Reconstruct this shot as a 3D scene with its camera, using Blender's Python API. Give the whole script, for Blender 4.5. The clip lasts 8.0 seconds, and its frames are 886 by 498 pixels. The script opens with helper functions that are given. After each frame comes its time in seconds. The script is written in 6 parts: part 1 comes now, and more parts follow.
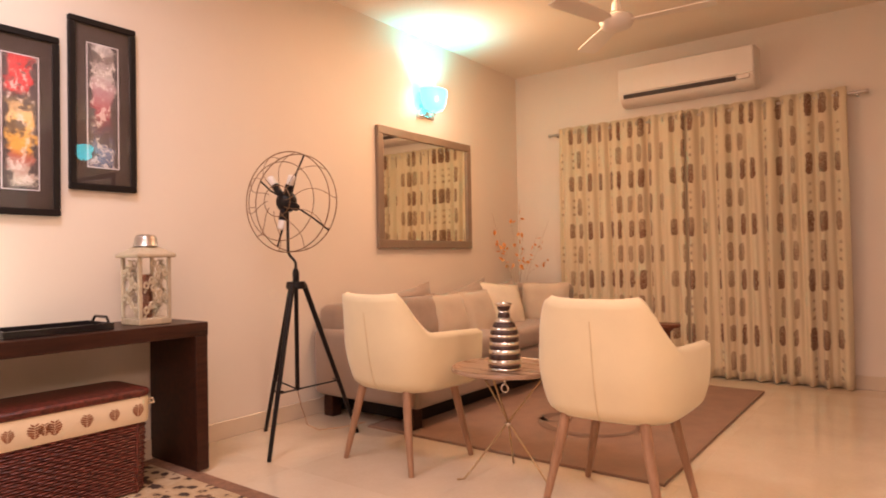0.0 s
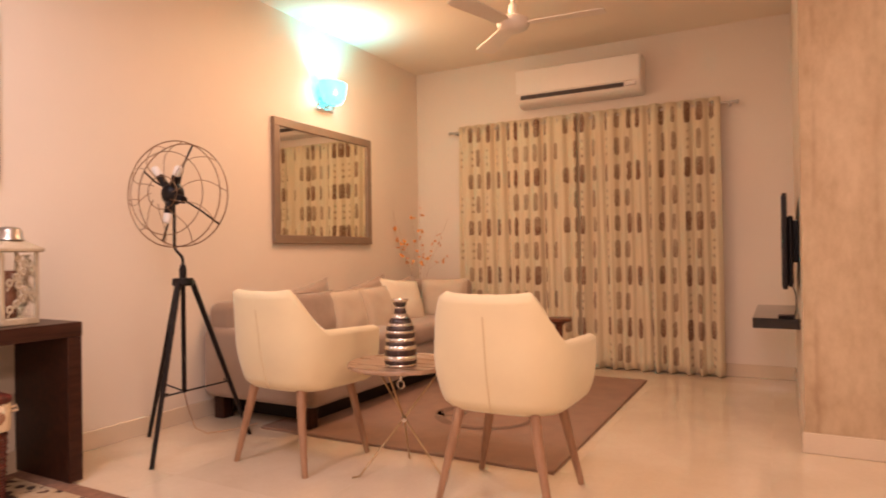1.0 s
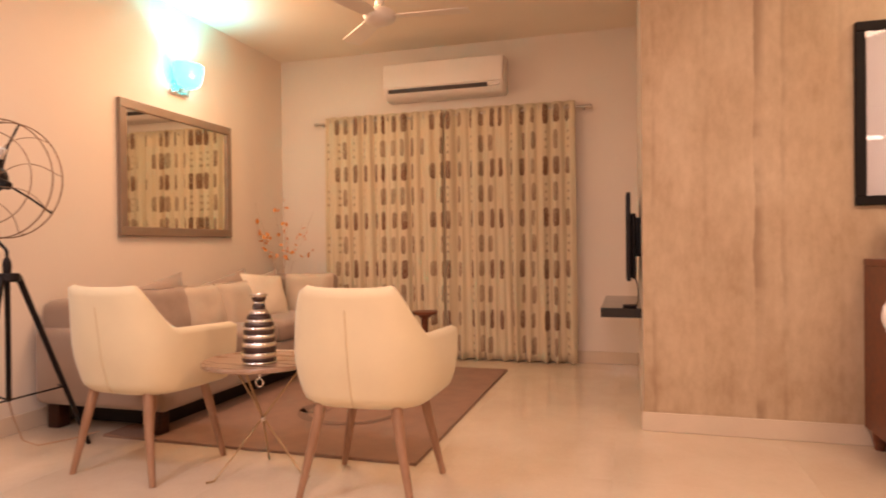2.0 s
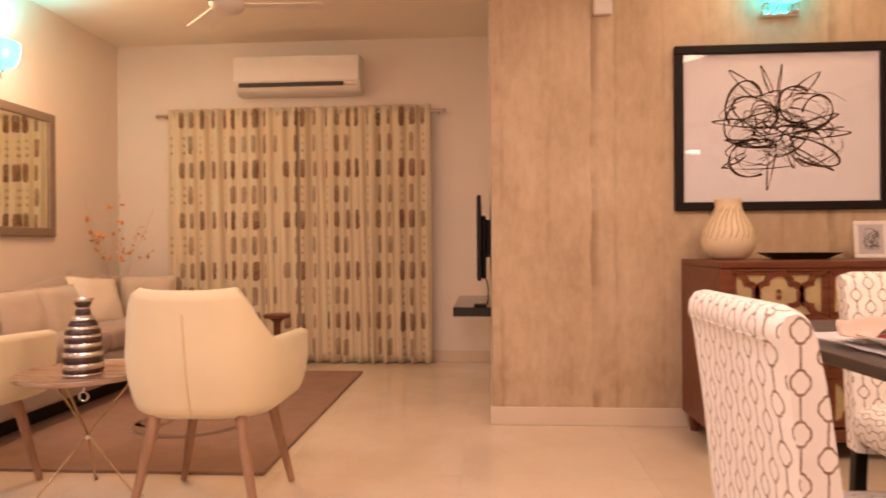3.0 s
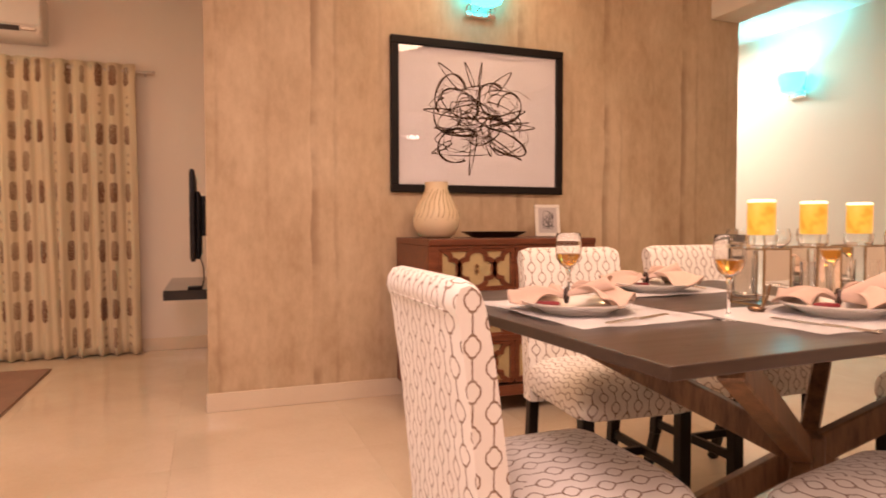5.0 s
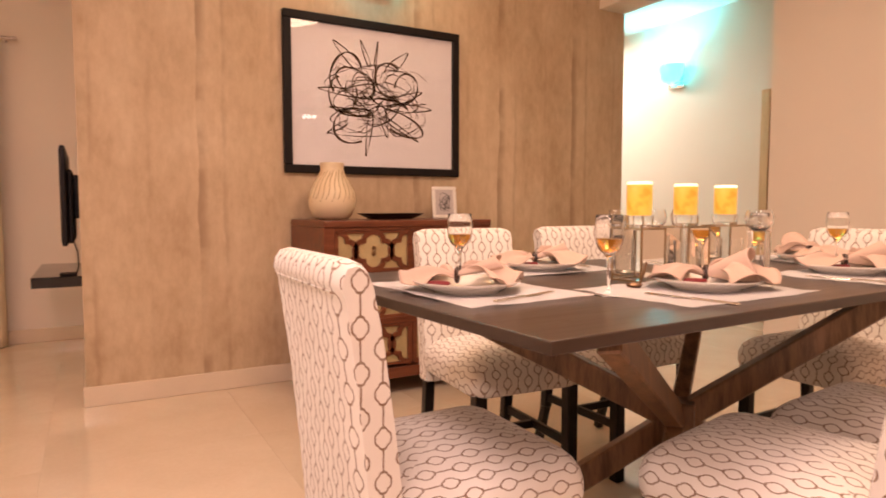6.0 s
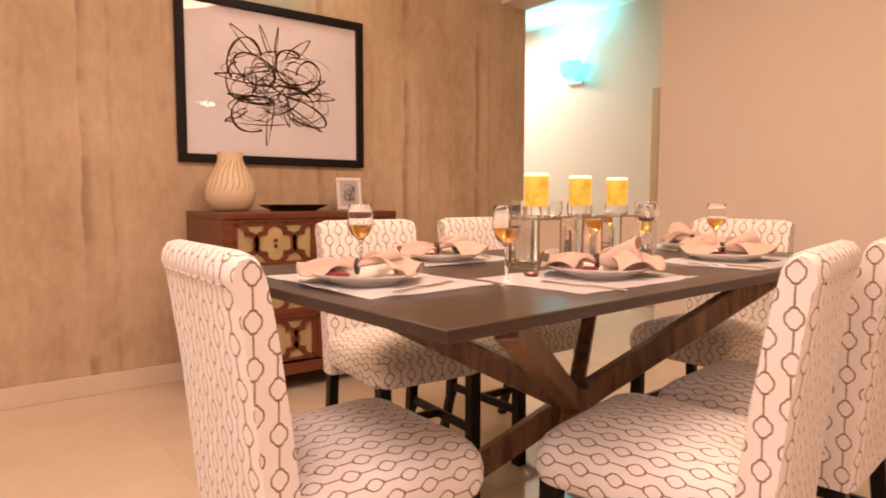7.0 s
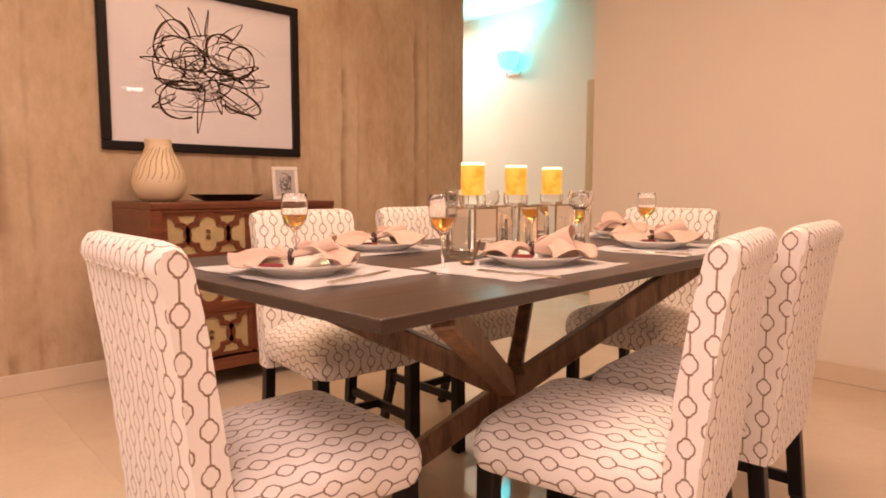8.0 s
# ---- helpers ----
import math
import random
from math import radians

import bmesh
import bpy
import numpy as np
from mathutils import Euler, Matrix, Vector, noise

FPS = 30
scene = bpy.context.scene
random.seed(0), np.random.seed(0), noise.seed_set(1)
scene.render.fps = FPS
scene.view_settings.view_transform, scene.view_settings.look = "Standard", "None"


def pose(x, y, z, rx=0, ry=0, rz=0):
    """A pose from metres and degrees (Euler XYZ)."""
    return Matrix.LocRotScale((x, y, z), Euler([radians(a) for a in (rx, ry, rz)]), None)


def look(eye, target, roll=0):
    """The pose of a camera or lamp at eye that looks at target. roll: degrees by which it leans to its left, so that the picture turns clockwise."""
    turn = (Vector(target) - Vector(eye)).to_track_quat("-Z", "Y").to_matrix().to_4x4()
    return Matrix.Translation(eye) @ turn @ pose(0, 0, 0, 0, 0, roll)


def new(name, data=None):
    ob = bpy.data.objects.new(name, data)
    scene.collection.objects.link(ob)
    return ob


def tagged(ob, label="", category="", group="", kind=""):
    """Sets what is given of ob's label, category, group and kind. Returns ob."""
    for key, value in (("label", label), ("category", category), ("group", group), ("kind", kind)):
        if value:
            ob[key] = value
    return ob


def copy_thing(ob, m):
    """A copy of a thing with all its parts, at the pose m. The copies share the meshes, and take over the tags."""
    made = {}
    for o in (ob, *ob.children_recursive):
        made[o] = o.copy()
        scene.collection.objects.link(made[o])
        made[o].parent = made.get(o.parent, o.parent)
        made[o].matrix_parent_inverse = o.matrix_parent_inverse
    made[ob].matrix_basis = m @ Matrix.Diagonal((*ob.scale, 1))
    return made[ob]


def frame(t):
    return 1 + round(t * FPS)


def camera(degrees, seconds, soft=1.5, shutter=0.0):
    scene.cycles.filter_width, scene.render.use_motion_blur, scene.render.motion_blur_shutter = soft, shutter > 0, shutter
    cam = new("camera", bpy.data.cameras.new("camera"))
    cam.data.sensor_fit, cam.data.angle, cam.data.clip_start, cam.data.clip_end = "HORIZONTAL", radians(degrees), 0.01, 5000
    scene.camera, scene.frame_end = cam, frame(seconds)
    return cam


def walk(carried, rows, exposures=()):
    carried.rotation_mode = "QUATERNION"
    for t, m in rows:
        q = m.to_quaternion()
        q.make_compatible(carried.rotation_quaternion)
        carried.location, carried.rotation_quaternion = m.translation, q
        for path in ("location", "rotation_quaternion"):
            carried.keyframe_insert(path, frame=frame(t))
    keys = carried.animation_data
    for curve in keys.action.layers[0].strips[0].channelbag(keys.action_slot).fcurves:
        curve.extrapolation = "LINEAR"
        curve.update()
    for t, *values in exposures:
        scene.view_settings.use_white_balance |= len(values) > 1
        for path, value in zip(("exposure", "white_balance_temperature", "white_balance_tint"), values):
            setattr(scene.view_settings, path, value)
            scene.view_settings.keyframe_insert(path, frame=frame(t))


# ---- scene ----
cam = camera(70.0, 8.0, soft=1.8, shutter=0.4)
PATH = [
    (0, (0.313, 0.021, 1.001), (-0.885, 1.622, 1.029), -1.0),
    (0.5, (0.321, 0.032, 1.005), (-0.78, 1.702, 1.017), -0.9),
    (1, (0.333, 0.047, 0.998), (-0.609, 1.812, 1.01), -0.8),
    (1.5, (0.342, 0.056, 0.996), (-0.42, 1.905, 0.993), -0.7),
    (3, (0.384, 0.094, 0.984), (0.253, 2.09, 0.977), -0.4),
    (3.5, (0.4, 0.094, 0.985), (0.494, 2.092, 0.976), -0.3),
    (4, (0.414, 0.096, 0.985), (0.749, 2.068, 0.959), -0.2),
    (4.5, (0.426, 0.099, 0.984), (0.953, 2.028, 0.935), -0.1),
    (6, (0.462, 0.102, 0.977), (1.437, 1.844, 0.845), -0.0),
    (6.5, (0.47, 0.097, 0.976), (1.565, 1.764, 0.829), 0.1),
    (7, (0.48, 0.097, 0.974), (1.694, 1.679, 0.817), 0.1),
    (7.5, (0.487, 0.096, 0.973), (1.789, 1.605, 0.799), 0.2),
    (8, (0.49, 0.094, 0.972), (1.844, 1.553, 0.784), 0.1),
]
walk(cam, [(t, look(eye, target, roll)) for t, eye, target, roll in PATH])

# ---- world and light ----
world = bpy.data.worlds.new("night_world")
scene.world = world
world.use_nodes = True
world.node_tree.nodes["Background"].inputs["Color"].default_value = (0.02, 0.02, 0.03, 1)
world.node_tree.nodes["Background"].inputs["Strength"].default_value = 0.2

EXPOSURE = -0.15
scene.view_settings.exposure = EXPOSURE


def lamp(name, kind, m, watts, colour, size=0.1, flat=0.0):
    data = bpy.data.lights.new(name, kind)
    data.energy, data.color = watts, colour
    if kind == "SPOT":
        data.spot_size, data.spot_blend = radians(128), 0.8
    if kind == "AREA":
        data.shape, data.size = ("RECTANGLE" if flat else "DISK"), size
        data.size_y = flat or size
    else:
        data.shadow_soft_size = size
    ob = new(name, data)
    ob.matrix_world = m
    return ob


WARM = (1.0, 0.52, 0.26)
SOFT_WARM = (1.0, 0.53, 0.30)
PINK_WHITE = (1.0, 0.66, 0.595)
BLOWN = (0.06, 0.86, 1.0)
UP = pose(0, 0, 0, 180, 0, 0)
# Warm fill hung in mid-air, over half a metre off the sconce.
lamp("fill_sconce_living", "POINT", pose(-2.28, 4.01, 2.16), 17, WARM, 0.06)
lamp("light_sconce_living_up", "SPOT", pose(-2.735, 4.01, 2.32) @ UP, 32, BLOWN, 0.05)
lamp("light_sconce_dining", "POINT", pose(1.96, 3.30, 2.50), 8.5, WARM, 0.06)
# The ceiling area lamps are added fill; no ceiling light is in sight.
lamp("fill_ceiling_corridor", "AREA", pose(4.70, 5.30, 2.70), 47, (1.0, 0.84, 0.77), 0.6)
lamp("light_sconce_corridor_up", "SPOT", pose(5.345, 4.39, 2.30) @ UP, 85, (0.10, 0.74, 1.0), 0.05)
lamp("fill_ceiling_dining", "AREA", pose(0.15, 0.55, 2.70), 40, PINK_WHITE, 1.1)
lamp("fill_ceiling_south", "AREA", pose(-0.1, -0.9, 2.70), 24, (1.0, 0.72, 0.68), 0.9)
# Added tube lamp behind the view, to brighten seats under the table.
lamp("fill_wall_tube_south", "AREA", pose(0.2, -2.45, 1.95, 80, 0, 0), 27, PINK_WHITE, 0.3, 0.03)
lamp("fill_ceiling_dining_end", "AREA", pose(1.95, 1.30, 2.70), 46, (1.0, 0.65, 0.45), 0.9)
lamp("fill_ceiling_entry", "AREA", pose(-1.85, 0.75, 2.70), 27, (1.0, 0.90, 1.0), 0.6)
lamp("fill_ceiling_living", "AREA", pose(-1.6, 3.4, 2.70), 28, SOFT_WARM, 0.6)
lamp("light_wall_tube", "AREA", pose(3.45, -2.45, 2.35, 75, 0, 0), 0.9, PINK_WHITE, 0.2, 0.05)
lamp("light_table_lamp", "POINT", pose(-2.62, 0.70, 0.90), 6.0, (0.95, 0.95, 0.85), 0.06)

# ---- materials ----


def nodes_of(name):
    m = bpy.data.materials.new(name)
    m.use_nodes = True
    t = m.node_tree
    return m, t, t.nodes["Principled BSDF"]


def link(t, a, b):
    t.links.new(a, b)


def node(t, kind, **values):
    n = t.nodes.new(kind)
    for key, value in values.items():
        n.inputs[key.replace("_", " ")].default_value = value
    return n


def ramp(t, source, stops):
    r = t.nodes.new("ShaderNodeValToRGB")
    e = r.color_ramp.elements
    while len(e) > len(stops):
        e.remove(e[-1])
    while len(e) < len(stops):
        e.new(0.5)
    for k, (p, c) in zip(e, stops):
        k.position, k.color = p, (*c, 1)
    link(t, source, r.inputs[0])
    return r.outputs[0]


def maths(t, op, a, b=None, c=None):
    n = t.nodes.new("ShaderNodeMath")
    n.operation = op
    for k, v in enumerate((a, b, c)):
        if v is None:
            continue
        if isinstance(v, (int, float)):
            n.inputs[k].default_value = v
        else:
            link(t, v, n.inputs[k])
    return n.outputs[0]


def mixed(t, fac, a, b, blend="MIX"):
    n = t.nodes.new("ShaderNodeMix")
    n.data_type, n.blend_type = "RGBA", blend
    for sock, v in ((n.inputs[0], fac), (n.inputs[6], a), (n.inputs[7], b)):
        if isinstance(v, (int, float)):
            sock.default_value = v
        elif isinstance(v, tuple):
            sock.default_value = (*v, 1)
        else:
            link(t, v, sock)
    return n.outputs[2]


def coords(t, scale=(1, 1, 1), kind="Object", shift=(0, 0, 0)):
    c = t.nodes.new("ShaderNodeTexCoord")
    m = t.nodes.new("ShaderNodeMapping")
    m.inputs["Scale"].default_value, m.inputs["Location"].default_value = scale, shift
    link(t, c.outputs[kind], m.inputs[0])
    return m.outputs[0]


def noise_of(t, vec, scale, detail=4, rough=0.55):
    n = node(t, "ShaderNodeTexNoise", Scale=scale, Detail=detail, Roughness=rough)
    link(t, vec, n.inputs["Vector"])
    return n.outputs[0]


def bump(t, bsdf, height, strength=0.2, distance=0.002):
    b = node(t, "ShaderNodeBump", Strength=strength, Distance=distance)
    link(t, height, b.inputs["Height"])
    link(t, b.outputs[0], bsdf.inputs["Normal"])


def plain(name, colour, rough=0.5, metal=0.0, vary=0.12, scale=6.0, grain=120.0, relief=0.15, stretch=(1, 1, 1), coat=0.0, sheen=0.0):
    """A surface of one colour with broad stains, fine grain and slight relief."""
    m, t, p = nodes_of(name)
    vec = coords(t, stretch)
    broad, fine = noise_of(t, vec, scale), noise_of(t, vec, grain, 2)
    both = maths(t, "ADD", maths(t, "MULTIPLY", broad, 0.7), maths(t, "MULTIPLY", fine, 0.3))
    low = tuple(c * (1 - vary) for c in colour)
    high = tuple(min(1, c * (1 + vary)) for c in colour)
    link(t, ramp(t, both, [(0.3, low), (0.7, high)]), p.inputs["Base Color"])
    link(t, maths(t, "MULTIPLY_ADD", broad, 0.16, rough - 0.08), p.inputs["Roughness"])
    p.inputs["Metallic"].default_value = metal
    p.inputs["Coat Weight"].default_value = coat
    p.inputs["Sheen Weight"].default_value = sheen
    if relief:
        bump(t, p, fine, relief)
    return m


def wood(name, dark, light, rough=0.4, axis="y", scale=1.0, coat=0.0):
    m, t, p = nodes_of(name)
    s = {"x": (1.2, 14, 14), "y": (14, 1.2, 14), "z": (14, 14, 1.2)}[axis]
    vec = coords(t, tuple(k * scale for k in s))
    grain = noise_of(t, vec, 2.2, 6, 0.65)
    fine = noise_of(t, vec, 11, 3)
    both = maths(t, "ADD", maths(t, "MULTIPLY", grain, 0.75), maths(t, "MULTIPLY", fine, 0.25))
    link(t, ramp(t, both, [(0.32, dark), (0.68, light)]), p.inputs["Base Color"])
    link(t, maths(t, "MULTIPLY_ADD", grain, 0.2, rough - 0.1), p.inputs["Roughness"])
    p.inputs["Coat Weight"].default_value = coat
    bump(t, p, both, 0.15, 0.001)
    return m


def glowing(name, colour, strength, base=(0.9, 0.9, 0.88)):
    m, t, p = nodes_of(name)
    p.inputs["Base Color"].default_value = (*base, 1)
    p.inputs["Emission Color"].default_value = (*colour, 1)
    p.inputs["Emission Strength"].default_value = strength
    p.inputs["Roughness"].default_value = 0.3
    return m


def glass_of(name, colour=(1, 1, 1), rough=0.0, ior=1.45):
    m, t, p = nodes_of(name)
    p.inputs["Base Color"].default_value = (*colour, 1)
    p.inputs["Transmission Weight"].default_value = 1.0
    p.inputs["Roughness"].default_value = rough
    p.inputs["IOR"].default_value = ior
    return m


def concrete_paper():
    """Wall covering like board-marked concrete: soft clouds, fine upright streaks and brown upright bands."""
    m, t, p = nodes_of("concrete_wall_covering")
    sep = t.nodes.new("ShaderNodeSeparateXYZ")
    link(t, coords(t), sep.inputs[0])
    streak = noise_of(t, coords(t, (5, 1, 0.7)), 1.0, 4, 0.5)
    fine = noise_of(t, coords(t, (26, 1, 8.0)), 1.0, 4, 0.7)
    cloud = noise_of(t, coords(t, (1, 1, 0.7)), 2.6, 6, 0.62)
    pits = noise_of(t, coords(t, (1, 1, 0.5)), 22, 3, 0.6)
    tone = maths(t, "ADD", maths(t, "MULTIPLY", streak, 0.26), maths(t, "ADD", maths(t, "MULTIPLY", cloud, 0.40), maths(t, "ADD", maths(t, "MULTIPLY", fine, 0.12), maths(t, "MULTIPLY", pits, 0.22))))
    base = ramp(t, tone, [(0.38, (0.43, 0.305, 0.185)), (0.5, (0.55, 0.412, 0.265)), (0.62, (0.655, 0.515, 0.35))])
    wob = maths(t, "MULTIPLY", maths(t, "SUBTRACT", noise_of(t, coords(t), 2.6, 4, 0.65), 0.5), 0.05)
    x = maths(t, "ADD", maths(t, "ADD", sep.outputs[0], wob), -0.965)
    board = maths(t, "FRACT", maths(t, "DIVIDE", x, 0.623))
    band = ramp(t, board, [(0.0, (0, 0, 0)), (0.012, (1, 1, 1)), (0.05, (0.75, 0.75, 0.75)), (0.095, (0.1, 0.1, 0.1)), (0.16, (0, 0, 0))])
    thin = ramp(t, board, [(0.195, (0, 0, 0)), (0.218, (0.5, 0.5, 0.5)), (0.250, (0, 0, 0)), (0.600, (0, 0, 0)), (0.628, (0.3, 0.3, 0.3)), (0.660, (0, 0, 0))])
    broken = ramp(t, noise_of(t, coords(t, (1.2, 1, 1.5)), 1.5, 4, 0.6), [(0.38, (0.1, 0.1, 0.1)), (0.54, (1, 1, 1))])
    fac = maths(t, "MULTIPLY", maths(t, "MULTIPLY", maths(t, "MAXIMUM", band, thin), broken), 0.68)
    link(t, mixed(t, fac, base, (0.27, 0.165, 0.095)), p.inputs["Base Color"])
    p.inputs["Roughness"].default_value = 0.6
    bump(t, p, tone, 0.15, 0.002)
    return m


def chain_fabric():
    """Off-white upholstery with brown chains of small rings."""
    m, t, p = nodes_of("chain_pattern_fabric")
    uv = t.nodes.new("ShaderNodeTexCoord")
    sep = t.nodes.new("ShaderNodeSeparateXYZ")
    link(t, uv.outputs["UV"], sep.inputs[0])
    P, Q, RX, RY, W = 0.0375, 0.072, 0.0138, 0.0175, 0.0016
    wob = noise_of(t, uv.outputs["UV"], 60, 2)
    u = maths(t, "DIVIDE", maths(t, "MULTIPLY_ADD", wob, 0.003, sep.outputs[0]), P)
    column = maths(t, "FLOOR", u)
    half = maths(t, "MULTIPLY", maths(t, "MODULO", maths(t, "ABSOLUTE", column), 2), 0.5)
    v = maths(t, "ADD", maths(t, "DIVIDE", sep.outputs[1], Q), half)
    lu = maths(t, "MULTIPLY", maths(t, "SUBTRACT", maths(t, "FRACT", u), 0.5), P)
    lv = maths(t, "MULTIPLY", maths(t, "SUBTRACT", maths(t, "FRACT", v), 0.5), Q)

    def oval(rx, ry):
        ex = maths(t, "POWER", maths(t, "ABSOLUTE", maths(t, "DIVIDE", lu, rx)), 2.7)
        ey = maths(t, "POWER", maths(t, "ABSOLUTE", maths(t, "DIVIDE", lv, ry)), 2.5)
        return maths(t, "SUBTRACT", maths(t, "POWER", maths(t, "ADD", ex, ey), 0.385), 1.0)

    # two crossed ovals give each ring its small notches
    d = maths(t, "MINIMUM", oval(RX, RY * 0.70), oval(RX * 0.66, RY))
    ring = maths(t, "LESS_THAN", maths(t, "ABSOLUTE", d), W / RX)
    bar = maths(t, "MULTIPLY", maths(t, "LESS_THAN", maths(t, "ABSOLUTE", lu), W), maths(t, "GREATER_THAN", d, 0.0))
    line = maths(t, "MAXIMUM", ring, bar)
    weave = noise_of(t, uv.outputs["UV"], 900, 2)
    stain = noise_of(t, uv.outputs["UV"], 7, 4)
    cloth = ramp(t, maths(t, "ADD", maths(t, "MULTIPLY", weave, 0.4), maths(t, "MULTIPLY", stain, 0.6)), [(0.3, (0.76, 0.70, 0.63)), (0.7, (0.88, 0.83, 0.77))])
    thread = maths(t, "MULTIPLY", line, maths(t, "MULTIPLY_ADD", noise_of(t, uv.outputs["UV"], 45, 2), 0.5, 0.68))
    link(t, mixed(t, thread, cloth, (0.22, 0.125, 0.068)), p.inputs["Base Color"])
    p.inputs["Roughness"].default_value = 0.85
    p.inputs["Sheen Weight"].default_value = 0.25
    bump(t, p, maths(t, "ADD", maths(t, "MULTIPLY", weave, 0.5), line), 0.3, 0.001)
    return m


def curtain_fabric():
    """Cream curtain printed with rows of taupe bars; alternate rows are broken into dots."""
    m, t, p = nodes_of("printed_curtain_fabric")
    uv = t.nodes.new("ShaderNodeTexCoord")
    sep = t.nodes.new("ShaderNodeSeparateXYZ")
    link(t, uv.outputs["UV"], sep.inputs[0])
    CELL, ROW = 0.092, 0.2175
    ink = noise_of(t, uv.outputs["UV"], 34, 3, 0.65)
    edge = maths(t, "MULTIPLY", maths(t, "SUBTRACT", ink, 0.5), 0.34)
    u = maths(t, "DIVIDE", sep.outputs[0], CELL)
    v = maths(t, "DIVIDE", sep.outputs[1], ROW)
    ci, ri = maths(t, "FLOOR", u), maths(t, "FLOOR", v)
    fv = maths(t, "SUBTRACT", maths(t, "FRACT", v), 0.5)
    odd = maths(t, "MODULO", maths(t, "ABSOLUTE", ri), 2)
    comb = t.nodes.new("ShaderNodeCombineXYZ")
    link(t, ci, comb.inputs[0])
    link(t, odd, comb.inputs[1])
    white = t.nodes.new("ShaderNodeTexWhiteNoise")
    white.noise_dimensions = "2D"
    link(t, comb.outputs[0], white.inputs["Vector"])
    r = white.outputs["Value"]
    hue = t.nodes.new("ShaderNodeSeparateColor")
    link(t, white.outputs["Color"], hue.inputs[0])
    wide = maths(t, "MULTIPLY_ADD", hue.outputs[1], 0.15, 0.15)
    fu = maths(t, "SUBTRACT", maths(t, "FRACT", u), maths(t, "MULTIPLY_ADD", hue.outputs[2], 0.26, 0.37))

    def within(value, limit, soft):
        n = maths(t, "DIVIDE", maths(t, "SUBTRACT", limit, maths(t, "ADD", maths(t, "ABSOLUTE", value), edge)), soft)
        return maths(t, "MINIMUM", maths(t, "MAXIMUM", n, 0.0), 1.0)

    rough_u = maths(t, "MAXIMUM", maths(t, "MULTIPLY_ADD", edge, 0.80, maths(t, "ABSOLUTE", fu)), 0.0)
    rough_v = maths(t, "MAXIMUM", maths(t, "MULTIPLY_ADD", edge, 0.40, maths(t, "ABSOLUTE", fv)), 0.0)
    round_bar = maths(t, "ADD", maths(t, "POWER", maths(t, "DIVIDE", rough_u, wide), 3.0), maths(t, "POWER", maths(t, "DIVIDE", rough_v, maths(t, "MULTIPLY_ADD", r, 0.10, 0.30)), 5.0))
    bar = maths(t, "MINIMUM", maths(t, "MAXIMUM", maths(t, "MULTIPLY", maths(t, "SUBTRACT", 1.0, round_bar), 3.0), 0.0), 1.0)
    third = maths(t, "SUBTRACT", maths(t, "FRACT", maths(t, "MULTIPLY_ADD", fv, 3.4, 0.5)), 0.5)
    dots = maths(t, "MULTIPLY", maths(t, "MULTIPLY", within(fu, 0.14, 0.10), within(third, 0.24, 0.12)), within(fv, 0.42, 0.05))
    is_bar = maths(t, "GREATER_THAN", r, 0.42)
    is_dot = maths(t, "MULTIPLY", maths(t, "GREATER_THAN", r, 0.14), maths(t, "LESS_THAN", r, 0.42))
    broken = maths(t, "ADD", maths(t, "MULTIPLY", bar, maths(t, "MULTIPLY", is_bar, 0.8)), maths(t, "MULTIPLY", dots, maths(t, "MULTIPLY", is_dot, 0.8)))
    solid = maths(t, "MULTIPLY", bar, maths(t, "GREATER_THAN", r, 0.10))
    kept = maths(t, "ADD", maths(t, "MULTIPLY", solid, maths(t, "SUBTRACT", 1.0, odd)), maths(t, "MULTIPLY", broken, odd))
    patch = ramp(t, noise_of(t, uv.outputs["UV"], 3.2, 2), [(0.34, (0.75, 0.75, 0.75)), (0.5, (1, 1, 1))])
    tone = maths(t, "MULTIPLY_ADD", ink, 0.60, maths(t, "MULTIPLY_ADD", fv, -0.34, maths(t, "MULTIPLY_ADD", hue.outputs[0], 0.34, 0.42)))
    speck = ramp(t, noise_of(t, uv.outputs["UV"], 105, 2, 0.6), [(0.36, (0.45, 0.45, 0.45)), (0.50, (1, 1, 1))])
    depth = maths(t, "MINIMUM", maths(t, "MULTIPLY", maths(t, "MULTIPLY", kept, speck), maths(t, "MULTIPLY", tone, patch)), 1.0)
    weave = noise_of(t, uv.outputs["UV"], 500, 2)
    cloth = ramp(t, weave, [(0.3, (0.60, 0.50, 0.33)), (0.7, (0.71, 0.605, 0.415))])
    link(t, mixed(t, depth, cloth, (0.16, 0.068, 0.032)), p.inputs["Base Color"])
    p.inputs["Roughness"].default_value = 0.8
    p.inputs["Sheen Weight"].default_value = 0.2
    bump(t, p, weave, 0.15, 0.001)
    return m


def floor_tile():
    m, t, p = nodes_of("polished_beige_floor_tile")
    vec = coords(t)
    info = t.nodes.new("ShaderNodeObjectInfo")
    cloud = noise_of(t, vec, 3.0, 5, 0.6)
    fine = noise_of(t, vec, 60, 3)
    tone = maths(t, "ADD", maths(t, "MULTIPLY", cloud, 0.6), maths(t, "ADD", maths(t, "MULTIPLY", fine, 0.2), maths(t, "MULTIPLY", info.outputs["Random"], 0.14)))
    link(t, ramp(t, tone, [(0.3, (0.60, 0.48, 0.35)), (0.7, (0.72, 0.60, 0.46))]), p.inputs["Base Color"])
    link(t, maths(t, "MULTIPLY_ADD", cloud, 0.06, 0.05), p.inputs["Roughness"])
    p.inputs["Specular IOR Level"].default_value = 0.55
    return m


